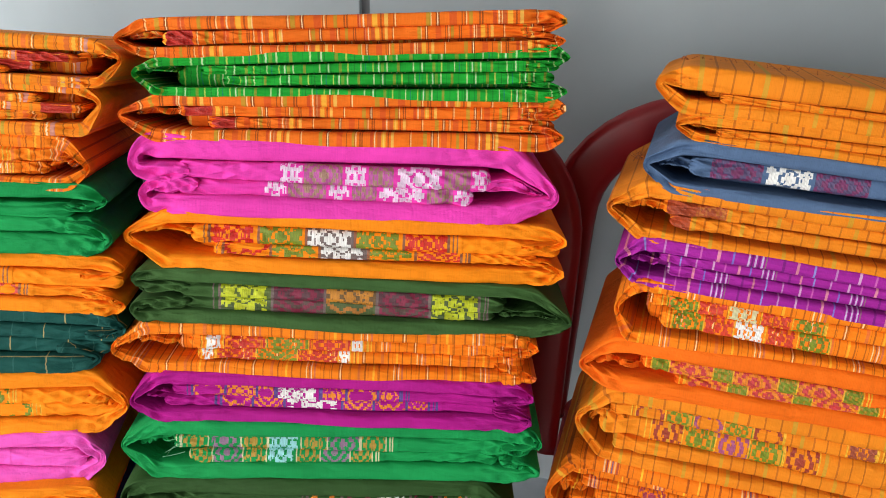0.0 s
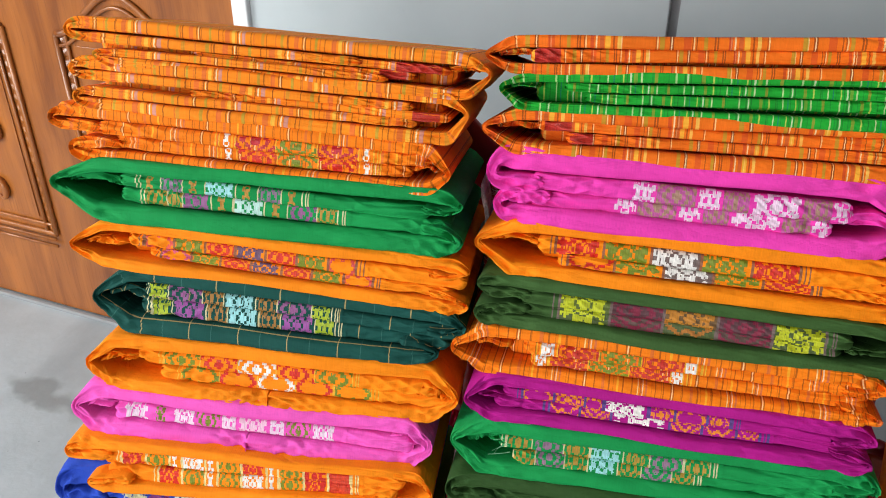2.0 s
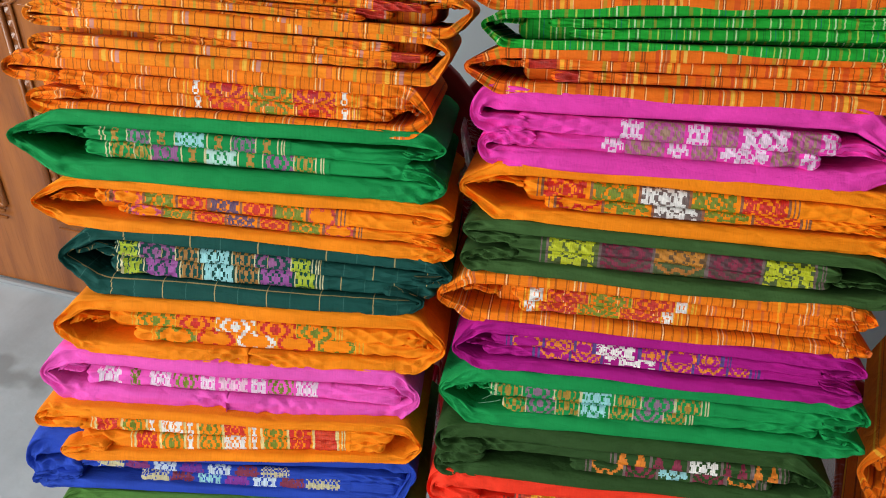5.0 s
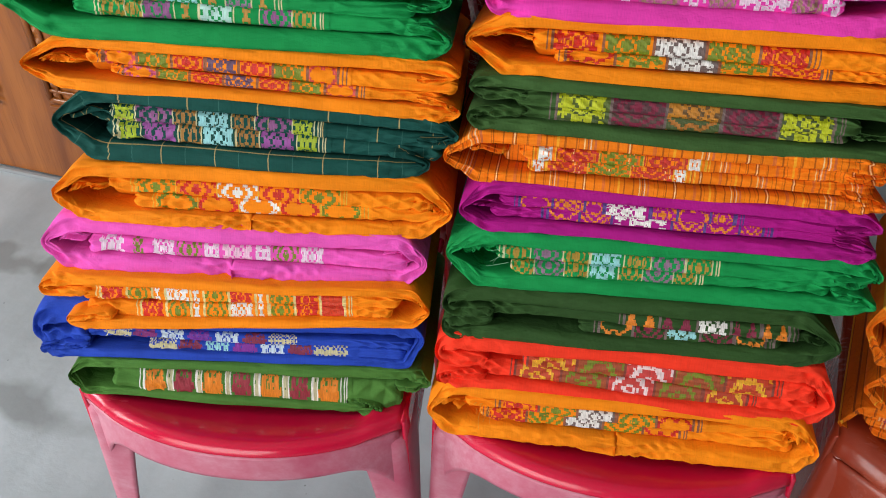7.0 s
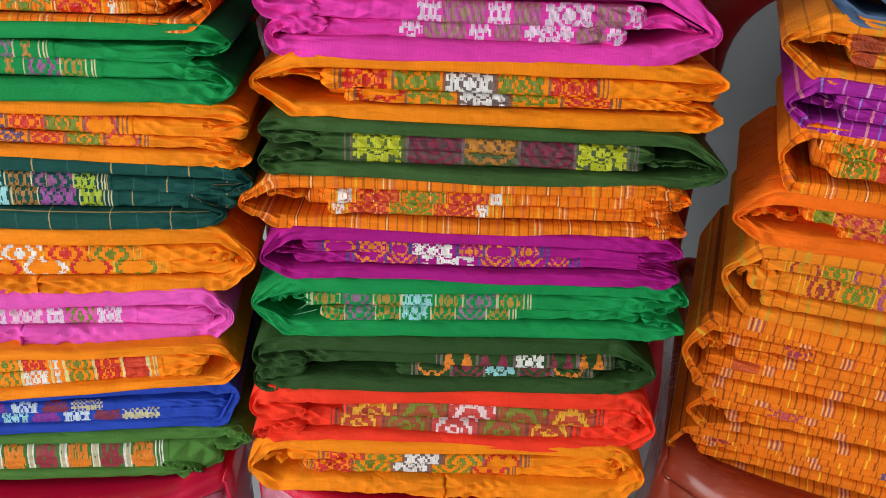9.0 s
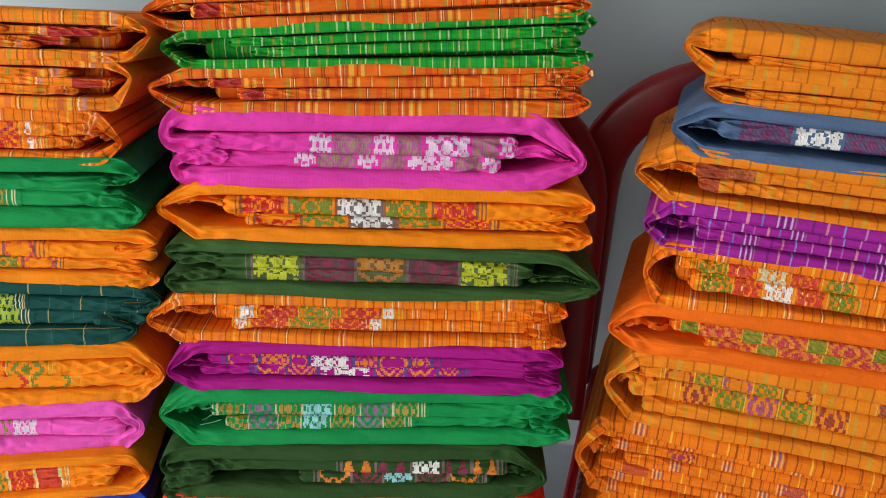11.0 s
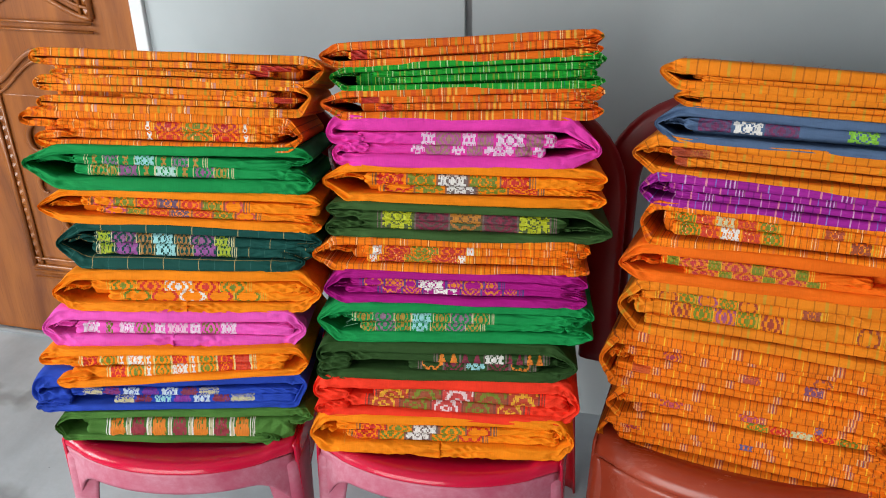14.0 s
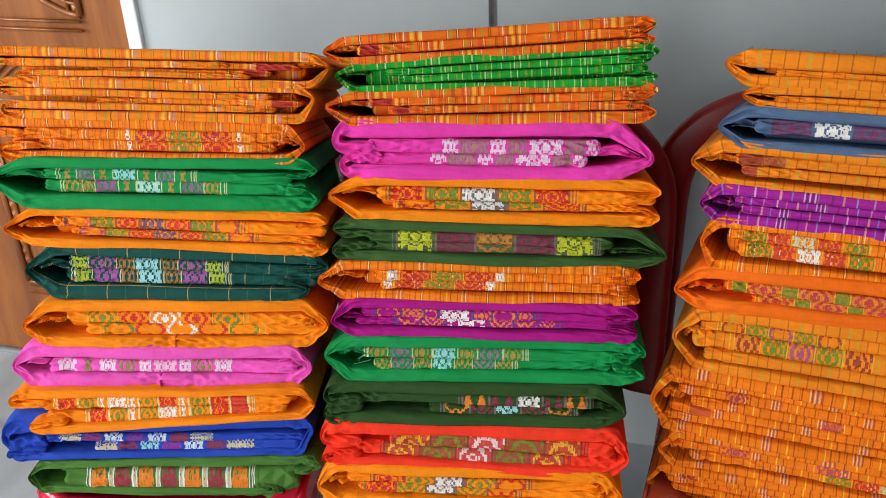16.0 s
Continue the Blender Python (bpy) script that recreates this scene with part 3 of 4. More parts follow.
def fold(name, pts, mat, parent, depth, rise, front=0.0, pattern=None, seed=0.0, wrinkle=1.0, skew=0.0, label="", round_ends=True):
    """One fold of cloth: a thick ribbon with a rounded nose towards the room, led along points (across, up, thickness) and run
    back to its depth. rise: how much the back of it stands higher, for each metre of depth."""
    step = 0.0014 if pattern else 0.0032
    path = led(pts, step)
    n = len(path)
    seg = np.r_[0, np.cumsum(np.hypot(*np.diff(path[:, :2], axis=0).T))]
    if pattern:
        arcs = 26
    else:
        arcs = 17
    ang = np.linspace(math.pi / 2, -math.pi / 2, arcs)
    verts, uvs, proud = [], [], []
    length = seg[-1]
    head = np.arctan2(*(np.gradient(path[:, 1]), np.gradient(path[:, 0])))
    bend = np.abs(np.gradient(np.unwrap(head)))
    w = max(3, int(0.04 / step))
    turn_at = np.minimum(1.0, np.convolve(np.pad(bend, w, mode="edge"), np.hanning(2 * w + 1), "valid") * 0.9)
    peaks = [seg[i] for i in range(1, n - 1) if bend[i] >= bend[i - 1] and bend[i] > bend[i + 1] and bend[i] > 0.12] + [0.0, length]
    u0 = 1.0 + (math.floor(seed / 3.7) * 0.731) % 1.0 + 0.05 * math.sin(seed * 5.3)
    lead = [depth, depth * 0.5, 0.06, 0.025]
    for i in range(n):
        x, h, th = path[i]
        d = path[min(i + 1, n - 1), :2] - path[max(i - 1, 0), :2]
        d = d / (np.linalg.norm(d) + 1e-9)
        nx, nh = -d[1], d[0]
        s = seg[i]
        w1 = noise.noise((s * 7, seed, 0.3)) * 0.0022 + noise.noise((s * 19, seed, 5.1)) * 0.0007
        edge = min(s, length - s)
        pinch = math.exp(-edge / 0.03)
        ruck = 1.5 * math.exp(-edge / 0.06) + 1.3 * turn_at[i]
        w1 += noise.noise((s * 50, seed, 2.2)) * 0.0022 * pinch
        fy = front + skew * s + noise.noise((s * 6, seed, 8.8)) * 0.006 * wrinkle + noise.noise((s * 40, seed, 1.8)) * 0.003 * pinch * wrinkle
        half = max(0.0016, th / 2)
        far = min(abs(s - p) for p in peaks)
        near = max(0.0, 1 - far / 0.085)
        lines = [(0.75 * noise.noise((s * 2.2, seed, 3.3)), 0.0030 * max(0.0, noise.noise((s * 4, seed, 6.1)) + 0.25)), (0.8 * noise.noise((s * 3.1, seed, 13.3)), 0.0026 * max(0.0, noise.noise((s * 5, seed, 16.1)) + 0.1))]
        if near > 0 and not pattern:
            fan = far / 0.085
            lines += [(0.22 + 0.7 * fan, 0.0066 * near), (-0.18 - 0.8 * fan, 0.0060 * near), (0.05 - 0.25 * fan + 0.3 * noise.noise((s * 30, seed, 1)), 0.0046 * near)]
        if round_ends:
            half *= 0.35 + 0.65 * min(1.0, (edge / 0.007)) ** 0.5
            fy += 0.006 * max(0.0, 1 - edge / 0.008) ** 2
        nose = min(0.014, max(0.004, half * 0.95))
        row = [(1.0, y) for y in lead] + [(math.copysign(abs(math.sin(a)) ** 0.72, a), nose * (1 - max(0.0, math.cos(a)) ** 0.75)) for a in ang] + [(-1.0, y) for y in reversed(lead)]
        vv, py, pq = 0.0, None, None
        for q, y in row:
            k = noise.noise((s * 22, q * 1.3 + seed, y * 14)) * 0.0016 * wrinkle if y < depth * 0.9 else 0.0
            calm = 1 - 0.8 * q * q
            off = q * half + (0.55 * w1 + k * calm) * wrinkle
            if y < 0.022:
                for q0, dp in lines:
                    y += dp * wrinkle * max(0.0, 1 - abs(q - q0) / 0.16)
            if y < 0.1:
                c1 = facet(s * 9 + q * 0.5, seed, y * 16 - q * 0.55)
                c2 = crease(s, q + y * 9, seed) if ruck > 0.12 else 0.0
                off += (c1 * 0.0009 + c2 * 0.0022 * ruck) * calm * wrinkle * (1 if q >= 0 else -1)
                y -= (c1 * 0.0022 + c2 * 0.0074 * ruck) * wrinkle
            yy = fy + y
            if py is not None:
                vv += math.hypot(y - py, (q - pq) * half)
            py, pq = y, q
            verts.append((x + nx * off, yy, h + nh * off + yy * rise))
            proud.append((x + nx * (off + 0.0006 * q), yy - 0.0005, h + nh * (off + 0.0006 * q) + yy * rise))
            uvs.append((x + u0 + 0.12 * s, vv))
    m = len(lead) * 2 + arcs
    faces, idx, slots = [], [], [mat]

    def slot(hexa):
        t = thread(hexa)
        if t not in slots:
            slots.append(t)
        return slots.index(t)
    if pattern:
        cw, cells = pattern["cell"], pattern["cells"]
        s0 = pattern["start"]
        widths = [(c[3] if len(c) > 3 else 1.0) * cw for c in cells]
        edges = np.r_[0, np.cumsum(widths)] + s0
        ground_i = [slot(c[2]) if c[2] else 0 for c in cells]
        fg_i = [slot(c[1]) for c in cells]
        line_i = slot(pattern["lines"]) if pattern["lines"] else 0
        thin = 0.0016 if pattern["lines"] in (WHITE, CRM, YEL) else 0.0030
    for i in range(n - 1):
        for j in range(m - 1):
            faces.append((i * m + j, i * m + j + 1, (i + 1) * m + j + 1, (i + 1) * m + j))
            mi = 0
            if pattern and 4 <= j < 3 + arcs:
                s = (seg[i] + seg[i + 1]) / 2
                if edges[0] <= s < edges[-1]:
                    c = int(np.searchsorted(edges, s, side="right")) - 1
                    loc = s - edges[c]
                    half = max(0.0016, path[i, 2] / 2)
                    v = (uvs[i * m + j][1] + uvs[i * m + j + 1][1]) / 2 - (uvs[i * m + 4][1] + uvs[i * m + 3 + arcs][1]) / 2
                    tall = uvs[i * m + 3 + arcs][1] - uvs[i * m + 4][1]
                    wid = widths[c]
                    gy = (v + pattern["shift"]) / tall * 1.6
                    if pattern["lines"] and (loc < thin or (loc > wid - thin and c == len(cells) - 1)):
                        mi = line_i
                    else:
                        mi = fg_i[c] if motif(cells[c][0], loc / wid * 2 - 1, gy, wid) and noise.noise((i * 0.93, j * 0.37, seed)) > -0.44 else ground_i[c]
                elif pattern["lines"] and (0.003 < edges[0] - s < 0.0046 or 0.003 < s - edges[-1] < 0.0046 or 0.0062 < s - edges[-1] < 0.0078):
                    mi = line_i
            idx.append(mi)
    # close both ends of the ribbon
    for base, flip in ((0, False), ((n - 1) * m, True)):
        for j in range(m // 2 - 1 + m % 2):
            a, b, c2, d2 = base + j, base + j + 1, base + m - 2 - j, base + m - 1 - j
            f = (a, d2, c2, b) if b != c2 else (a, d2, b)
            if b > c2:
                continue
            faces.append(f[::-1] if flip else f)
            idx.append(0)
    ob = child(name, mesh_from(name, verts, faces, slots[:1], None, uvs), parent, label)
    if pattern:
        # the figured yarns stand proud of the cloth
        lo, hi = edges[0] - 0.0068, edges[-1] + 0.0130
        sewn = []
        for i in range(n - 1):
            if lo <= (seg[i] + seg[i + 1]) / 2 <= hi:
                sewn += [(faces[i * (m - 1) + j], idx[i * (m - 1) + j]) for j in range(4, 3 + arcs)]
        used = sorted({v for f, _ in sewn for v in f})
        at = {v: i for i, v in enumerate(used)}
        me = mesh_from("woven_border", [proud[v] for v in used], [tuple(at[v] for v in f) for f, _ in sewn], slots, [i for _, i in sewn], [uvs[v] for v in used])
        child("woven_border", me, ob, "raised figures woven in coloured yarn")
    return ob


class Stack:
    """The slope of one pile: where it starts on the seat, how it turns and leans back."""

    def __init__(self, origin, turn, lean, base_tilt, top_tilt):
        self.m = pose(*origin) @ pose(0, 0, 0, 0, 0, turn) @ pose(0, 0, 0, -lean, 0, 0)
        self.lean, self.t0, self.t1 = lean, base_tilt, top_tilt

    def rise(self, h):
        t = self.t0 + (self.t1 - self.t0) * min(1, max(0, h / 0.62))
        return math.tan(radians(self.lean - t))


LEFT = Stack((-0.700, 0.488, 0.440), 13.9, 19.1, 4.0, 18.0)
MID = Stack((-0.200, 0.568, 0.450), 9.1, 21.9, 4.0, 19.0)
RIGHT = Stack((0.270, 0.659, 0.450), -7.8, 9.2, 3.0, 15.0)
SEED = [0.0]


def bundle(stack, left, right, cloth, label, top=0.24, low=0.24, wrap="L", inner=(), hook=True, front=0.0, depth=0.235, loop=0.05, lo_right=1.0, lo_left=0.0, tip=None, back=0.13):
    """A folded length of cloth. left and right: (across, lower edge, upper edge) of its two ends. wrap: the ends round which the outer
    fold turns. inner: folds lying inside, (from, to, height at start, height at end, thickness, pattern), in parts of width and height."""
    SEED[0] += 3.7
    sd = SEED[0]
    (sl, l0, l1), (sr, r0, r1) = left, right
    l0, r0 = l0 - 0.0015, r0 - 0.0015
    b = new("folded_cloth")
    tagged(b, label, "folded cloth", "folded cloths on the chairs")
    mid = ((sl + sr) / 2, (l0 + r0) / 2)
    b.matrix_world = stack.m @ pose(mid[0], 0, mid[1])
    rise = stack.rise(mid[1])

    def P(a, h, th):
        lo, hi = l0 + (r0 - l0) * a, l1 + (r1 - l1) * a
        return (sl + (sr - sl) * a - mid[0], lo + (hi - lo) * h - mid[1], th * (hi - lo))
    W = sr - sl
    e = loop
    ht, hb = 1 - top / 2, low / 2
    hm = (ht + hb) / 2
    tip = 0.5 + 0.22 * noise.noise((sd, 1.7, 0.4)) if tip is None else tip

    def ends(side):
        # the turn of the outer fold round one end, from top to bottom; it is pressed to a blunt wedge
        g = (lambda a: a) if side == "L" else (lambda a: 1 - a)
        th = (top + low) / 2
        return [P(g(e * 1.45), ht, top), P(g(e * 0.95), ht - 0.02, top), P(g(0.012), tip + 0.045, th * 0.36), P(g(0.008), tip - 0.045, th * 0.36), P(g(e * 0.95), hb + 0.02, low), P(g(e * 1.5), hb, low)]

    def run(h, th, a0, a1):
        k = 7
        return [P(a0 + (a1 - a0) * i / k, h + 0.012 * noise.noise((a0 * 3 + i * 0.9, sd, 4.4)), th) for i in range(k + 1)]
    def hairpin(a, h, th, sign):
        # the cloth turns back on itself at its open side: a small round lobe, then a short run inwards
        t2 = th * 0.78
        hh = h + sign * (th * 0.56 + t2 * 0.5)
        return [P(a + 0.026, h + sign * th * 0.04, th * 0.9), P(a + 0.006, h + sign * th * 0.28, th * 0.5), P(a + 0.004, h + sign * th * 0.72, th * 0.42), P(a + 0.026, hh, t2 * 0.85), P(a + 0.06, hh, t2), P(a + back, hh, t2 * 0.8)]
    tail_t = [P(0.965, ht - 0.01, top * 0.95), P(0.998, ht - top * 0.5, top * 0.35), P(0.96, ht - top * 0.95, top * 0.4), P(0.90, ht - top * 1.0, top * 0.4)] if hook else [P(1.0, ht, top * 0.8)]
    tail_b = [P(lo_right - 0.035, hb + 0.01, low * 0.95), P(lo_right - 0.002, hb + low * 0.4, low * 0.35), P(lo_right - 0.04, hb + low * 0.9, low * 0.4), P(lo_right - 0.10, hb + low * 0.98, low * 0.4)] if hook else [P(lo_right, hb, low * 0.8)]
    if wrap == "L":
        path = tail_t[::-1] + run(ht, top, 0.94, e * 2.2) + ends("L") + run(hb, low, e * 2.4, lo_right - 0.06) + tail_b
        fold("outer_fold", path, cloth, b, depth, rise, front, None, sd)
    elif wrap == "R":
        path = hairpin(0.0, ht, top, -1)[::-1] + run(ht, top, 0.045, 1 - e * 2.2) + ends("R") + run(hb, low, 1 - e * 2.4, lo_left + 0.045) + hairpin(lo_left, hb, low, 1)
        fold("outer_fold", path, cloth, b, depth, rise, front, None, sd)
    elif wrap == "LR":
        path = run(hb, low, 0.5, e * 2.4)[::1] + ends("L")[::-1] + run(ht, top, e * 2.2, 1 - e * 2.2) + ends("R") + run(hb, low, 1 - e * 2.4, 0.5)
        fold("outer_fold", path, cloth, b, depth, rise, front, None, sd, round_ends=False)
    else:
        fold("upper_fold", [P(0.0, ht - 0.02, top * 0.7)] + run(ht, top, 0.03, 0.95) + tail_t, cloth, b, depth, rise, front, None, sd)
        fold("lower_fold", [P(lo_left, hb, low * 0.7)] + run(hb, low, lo_left + 0.03, lo_right - 0.06) + tail_b, cloth, b, depth, rise, front, None, sd + 1)
    a0, a1 = (e * 1.5 if "L" in wrap else 0.05), (1 - e * 1.5 if "R" in wrap else 0.95)
    fold("core_fold", [P(a0, hm, 1 - top - low), P((a0 + a1) / 2, hm, 1 - top - low), P(a1, hm, 1 - top - low)], cloth, b, depth - 0.035, rise, front + 0.030, None, sd + 6, 0.5)
    for side in wrap:
        if side in "LR" and e > 0.055:
            g = (lambda a: a) if side == "L" else (lambda a: 1 - a)
            fold("tucked_corner", [P(g(0.035), tip, 0.05), P(g(e * 0.8), tip + 0.10, 0.13), P(g(e * 1.7), tip + 0.04, 0.10)], cloth, b, depth * 0.6, rise, front + 0.012, None, sd + 9, 1.6)
    for i, (a0, a1, h0, h1, th, pt) in enumerate(inner):
        k = 6
        a0 = max(a0, 0.10) if wrap == "R" else a0
        th *= 0.92
        pts = [P(a0 + (a1 - a0) * j / k, h0 + (h1 - h0) * j / k + 0.015 * noise.noise((j * 1.3, sd, i * 2.0)), th) for j in range(k + 1)]
        if pt:
            pt = dict(pt, start=(pt["start"] - a0) * W)
        fold("inner_fold", pts, cloth, b, depth * 0.9, rise, front + 0.005 + 0.002 * (i % 2), pt, sd + 2.3 + i, 0.8, label="fold with a woven figured border" if pt else "")
    return b

# ---------------------------------------------------------------- the pile on the first red chair, from the seat up
G5 = [("star", YEL, GRN), ("dia", MAU, GRN), ("dia", "B8902A", None), ("star", CYA, GRN), ("dia", "B8902A", None), ("dia", MAU, GRN), ("star", YEL, GRN)]
bundle(LEFT, (-0.158, 0.022, 0.070), (0.285, 0.010, 0.075), F["moss"], "moss green folded cloth with figured border on the chair seat", top=0.22, low=0.2, wrap="L", hook=True, lo_right=0.87,
       inner=[(0.12, 0.92, 0.36, 0.36, 0.70, pat(0.21, 0.029, [("flower", ORA, None), ("solid", "C8C098", None, 0.22), ("flower", "9A2A3A", None), ("solid", "C8C098", None, 0.22), ("flower", ORA, None), ("solid", "C8C098", None, 0.22), ("flower", "9A2A3A", None), ("solid", "C8C098", None, 0.22), ("flower", ORA, None), ("solid", "C8C098", None, 0.22), ("flower", "9A2A3A", None), ("solid", "C8C098", None, 0.22), ("flower", ORA, None)], tall=0.034))])
bundle(LEFT, (-0.184, 0.074, 0.143), (0.277, 0.075, 0.146), F["blue"], "royal blue folded cloth with white and violet figures", top=0.46, low=0.16, wrap="R",
       inner=[(0.12, 0.97, 0.43, 0.40, 0.17, pat(0.17, 0.033, [("leaf", CRM, None), ("flower", "8A2A7A", None), ("star", "D4E6F4", None), ("flower", "7A2AA0", None), ("star", "D4E6F4", None), ("flower", "8A2A4A", None), ("leaf", CRM, None)], lines=None)),
              (0.28, 0.95, 0.20, 0.22, 0.26, pat(0.27, 0.033, [("leaf", CRM, None, 1.2), ("flower", "8A2A4A", None), ("star", CYA, None), ("flower", "8A2AA0", None), ("star", "D4E6F4", None), ("flower", "8A2A4A", None), ("leaf", CRM, None, 1.2)], lines=None))])
bundle(LEFT, (-0.166, 0.118, 0.186), (0.285, 0.142, 0.184), F["amber"], "amber folded cloth with a red, green and white figured border", top=0.2, low=0.2, wrap="R", lo_left=0.06, front=-0.014,
       inner=[(0.03, 0.92, 0.66, 0.66, 0.34, pat(0.15, 0.030, [("star", RED_, None), ("dia", GRN, None), ("mini", WHITE, None, 0.5), ("star", WHITE, None), ("mini", WHITE, None, 0.5), ("dia", GRN, None), ("star", RED_, None), ("mini", WHITE, None, 0.5), ("dia", GRN, None), ("star", RED_, None), ("zig", RED_, "E2401A")], lines="F0D890")),
              (0.10, 0.90, 0.28, 0.36, 0.34, pat(0.25, 0.030, [("star", RED_, None), ("dia", GRN, None), ("mini", WHITE, None, 0.5), ("dia", GRN, None), ("star", WHITE, None), ("mini", WHITE, None, 0.5), ("dia", GRN, None), ("star", RED_, None), ("zig", RED_, "E2401A")], lines="F0D890"))])
bundle(LEFT, (-0.165, 0.184, 0.252), (0.277, 0.176, 0.243), F["rose"], "rose pink folded cloth with small white and green figures", top=0.36, low=0.32, wrap="LR", loop=0.07,
       inner=[(0.12, 0.95, 0.48, 0.46, 0.30, pat(0.15, 0.030, [("star", "F4DCEE", None), ("mini", GRN, None), ("star", "F4DCEE", None), ("dia", GRN, None), ("star", "F4DCEE", None, 0.7), ("star", PNK, None, 1.3), ("star", "F4DCEE", None, 0.7), ("dia", GRN, None), ("star", "F4DCEE", None)], lines=None))])
bundle(LEFT, (-0.143, 0.248, 0.315), (0.307, 0.237, 0.310), F["amber"], "amber folded cloth with red, white and olive figures", top=0.26, low=0.22, wrap="LR", loop=0.08,
       inner=[(0.14, 0.93, 0.62, 0.56, 0.28, pat(0.21, 0.046, [("dia", GRN, None), ("dia", RED_, None), ("dia", WHITE, None), ("dia", RED_, None), ("dia", GRN, None)], lines=YEL)),
              (0.20, 0.97, 0.36, 0.36, 0.26, pat(0.26, 0.046, [("zig", GRN, None), ("zig", RED_, None), ("zig", WHITE, None), ("zig", RED_, None), ("zig", GRN, None)], lines=YEL))])
bundle(LEFT, (-0.130, 0.317, 0.402), (0.309, 0.307, 0.372), F["teal"], "dark teal folded cloth with cream checks and bright figures", top=0.22, low=0.28, wrap="L", loop=0.10, lo_right=0.93,
       inner=[(0.14, 1.0, 0.66, 0.64, 0.24, pat(0.15, 0.0252, [("star", LIME, None), ("dia", MAU, None, 1.6), ("dia", "A8742A", None), ("star", CYA, None, 1.5), ("dia", "A8742A", None), ("dia", MAU, None, 1.6), ("star", LIME, None)], lines=CRM)),
              (0.13, 0.96, 0.43, 0.42, 0.28, pat(0.16, 0.0252, [("star", LIME, None), ("star", "A050A0", None, 1.6), ("dia", "A8742A", None), ("star", CYA, None, 1.5), ("dia", "A8742A", None), ("star", "A050A0", None, 1.6), ("star", LIME, None)], lines=CRM))])
bundle(LEFT, (-0.157, 0.398, 0.451), (0.311, 0.371, 0.434), F["amber"], "amber folded cloth with a red, olive and violet figured border", top=0.22, low=0.24, wrap="L", loop=0.09,
       inner=[(0.15, 0.99, 0.66, 0.58, 0.30, pat(0.19, 0.036, [("zig", "E8504A", None), ("star", GRN, None), ("step", RED_, None), ("star", "6A4A6A", None), ("step", RED_, None), ("star", GRN, None), ("zig", "E8504A", None)], lines=BRN)),
              (0.20, 0.96, 0.40, 0.36, 0.20, pat(0.23, 0.036, [("zig", "E05A8A", None), ("star", GRN, None), ("step", RED_, None), ("star", "6A4A6A", None), ("step", RED_, None), ("star", GRN, None), ("zig", "E8504A", None)], lines=BRN))])
bundle(LEFT, (-0.174, 0.449, 0.524), (0.299, 0.434, 0.511), F["green"], "green folded cloth with a pale blue and violet figured border", top=0.22, low=0.30, wrap="L", loop=0.12,
       inner=[(0.17, 0.92, 0.70, 0.60, 0.22, pat(0.22, 0.0256, [("mini", "B8862A", None), ("dia", "8A6A8A", None), ("mini", "B8862A", None), ("star", CYA, None, 1.4), ("mini", "B8862A", None), ("dia", "8A6A8A", None), ("mini", "B8862A", None)], lines=CRM)),
              (0.17, 0.97, 0.46, 0.42, 0.26, pat(0.23, 0.026, [("dia", "B8902A", None), ("dia", "B8902A", None, 0.7), ("star", MAU, None, 1.3), ("mini", "B8862A", None), ("star", "BCE2DA", None, 1.4), ("mini", "B8862A", None), ("dia", MAU, None, 1.3), ("dia", "B8902A", None)], lines=CRM))])
bundle(LEFT, (-0.172, 0.518, 0.583), (0.286, 0.502, 0.559), F["stripe_mid"], "orange striped folded cloth with red and green figures", top=0.26, low=0.24, wrap="R", loop=0.06, lo_left=0.05,
       inner=[(0.12, 0.94, 0.62, 0.64, 0.26, pat(0.43, 0.046, [("mini", WHITE, None, 0.4), ("ros", "C81A2A", None), ("ros", GRN, None), ("ros", "C81A2A", None), ("mini", WHITE, None, 0.4)], lines=YEL, shift=0.004)),
              (0.16, 0.90, 0.38, 0.40, 0.26, pat(0.43, 0.046, [("mini", WHITE, None, 0.4), ("ros", RED_, None), ("ros", GRN, None), ("ros", RED_, None), ("mini", WHITE, None, 0.4)], lines=YEL, shift=-0.004))])
bundle(LEFT, (-0.146, 0.577, 0.634), (0.302, 0.558, 0.613), F["stripe_amber"], "amber striped cloth folded in thin layers", top=0.24, low=0.24, wrap="R", loop=0.05, lo_left=0.01, back=0.86,
       inner=[(0.3, 0.95, 0.50, 0.49, 0.16, pat(0.86, 0.030, [("solid", "C8301A", "CE3A22")], lines=None))])
bundle(LEFT, (-0.148, 0.626, 0.676), (0.324, 0.606, 0.654), F["stripe_amber"], "amber striped cloth with a red end on top", top=0.28, low=0.22, wrap="R", loop=0.06, lo_left=0.06, back=0.70,
       inner=[(0.3, 0.90, 0.58, 0.58, 0.18, pat(0.78, 0.024, [("solid", "C42A18", "C62C1C"), ("solid", "C42A18", "C62C1C")], lines=None)), (0.3, 0.82, 0.40, 0.40, 0.18, pat(0.74, 0.030, [("solid", "C42A18", "C62C1C")], lines=None))])

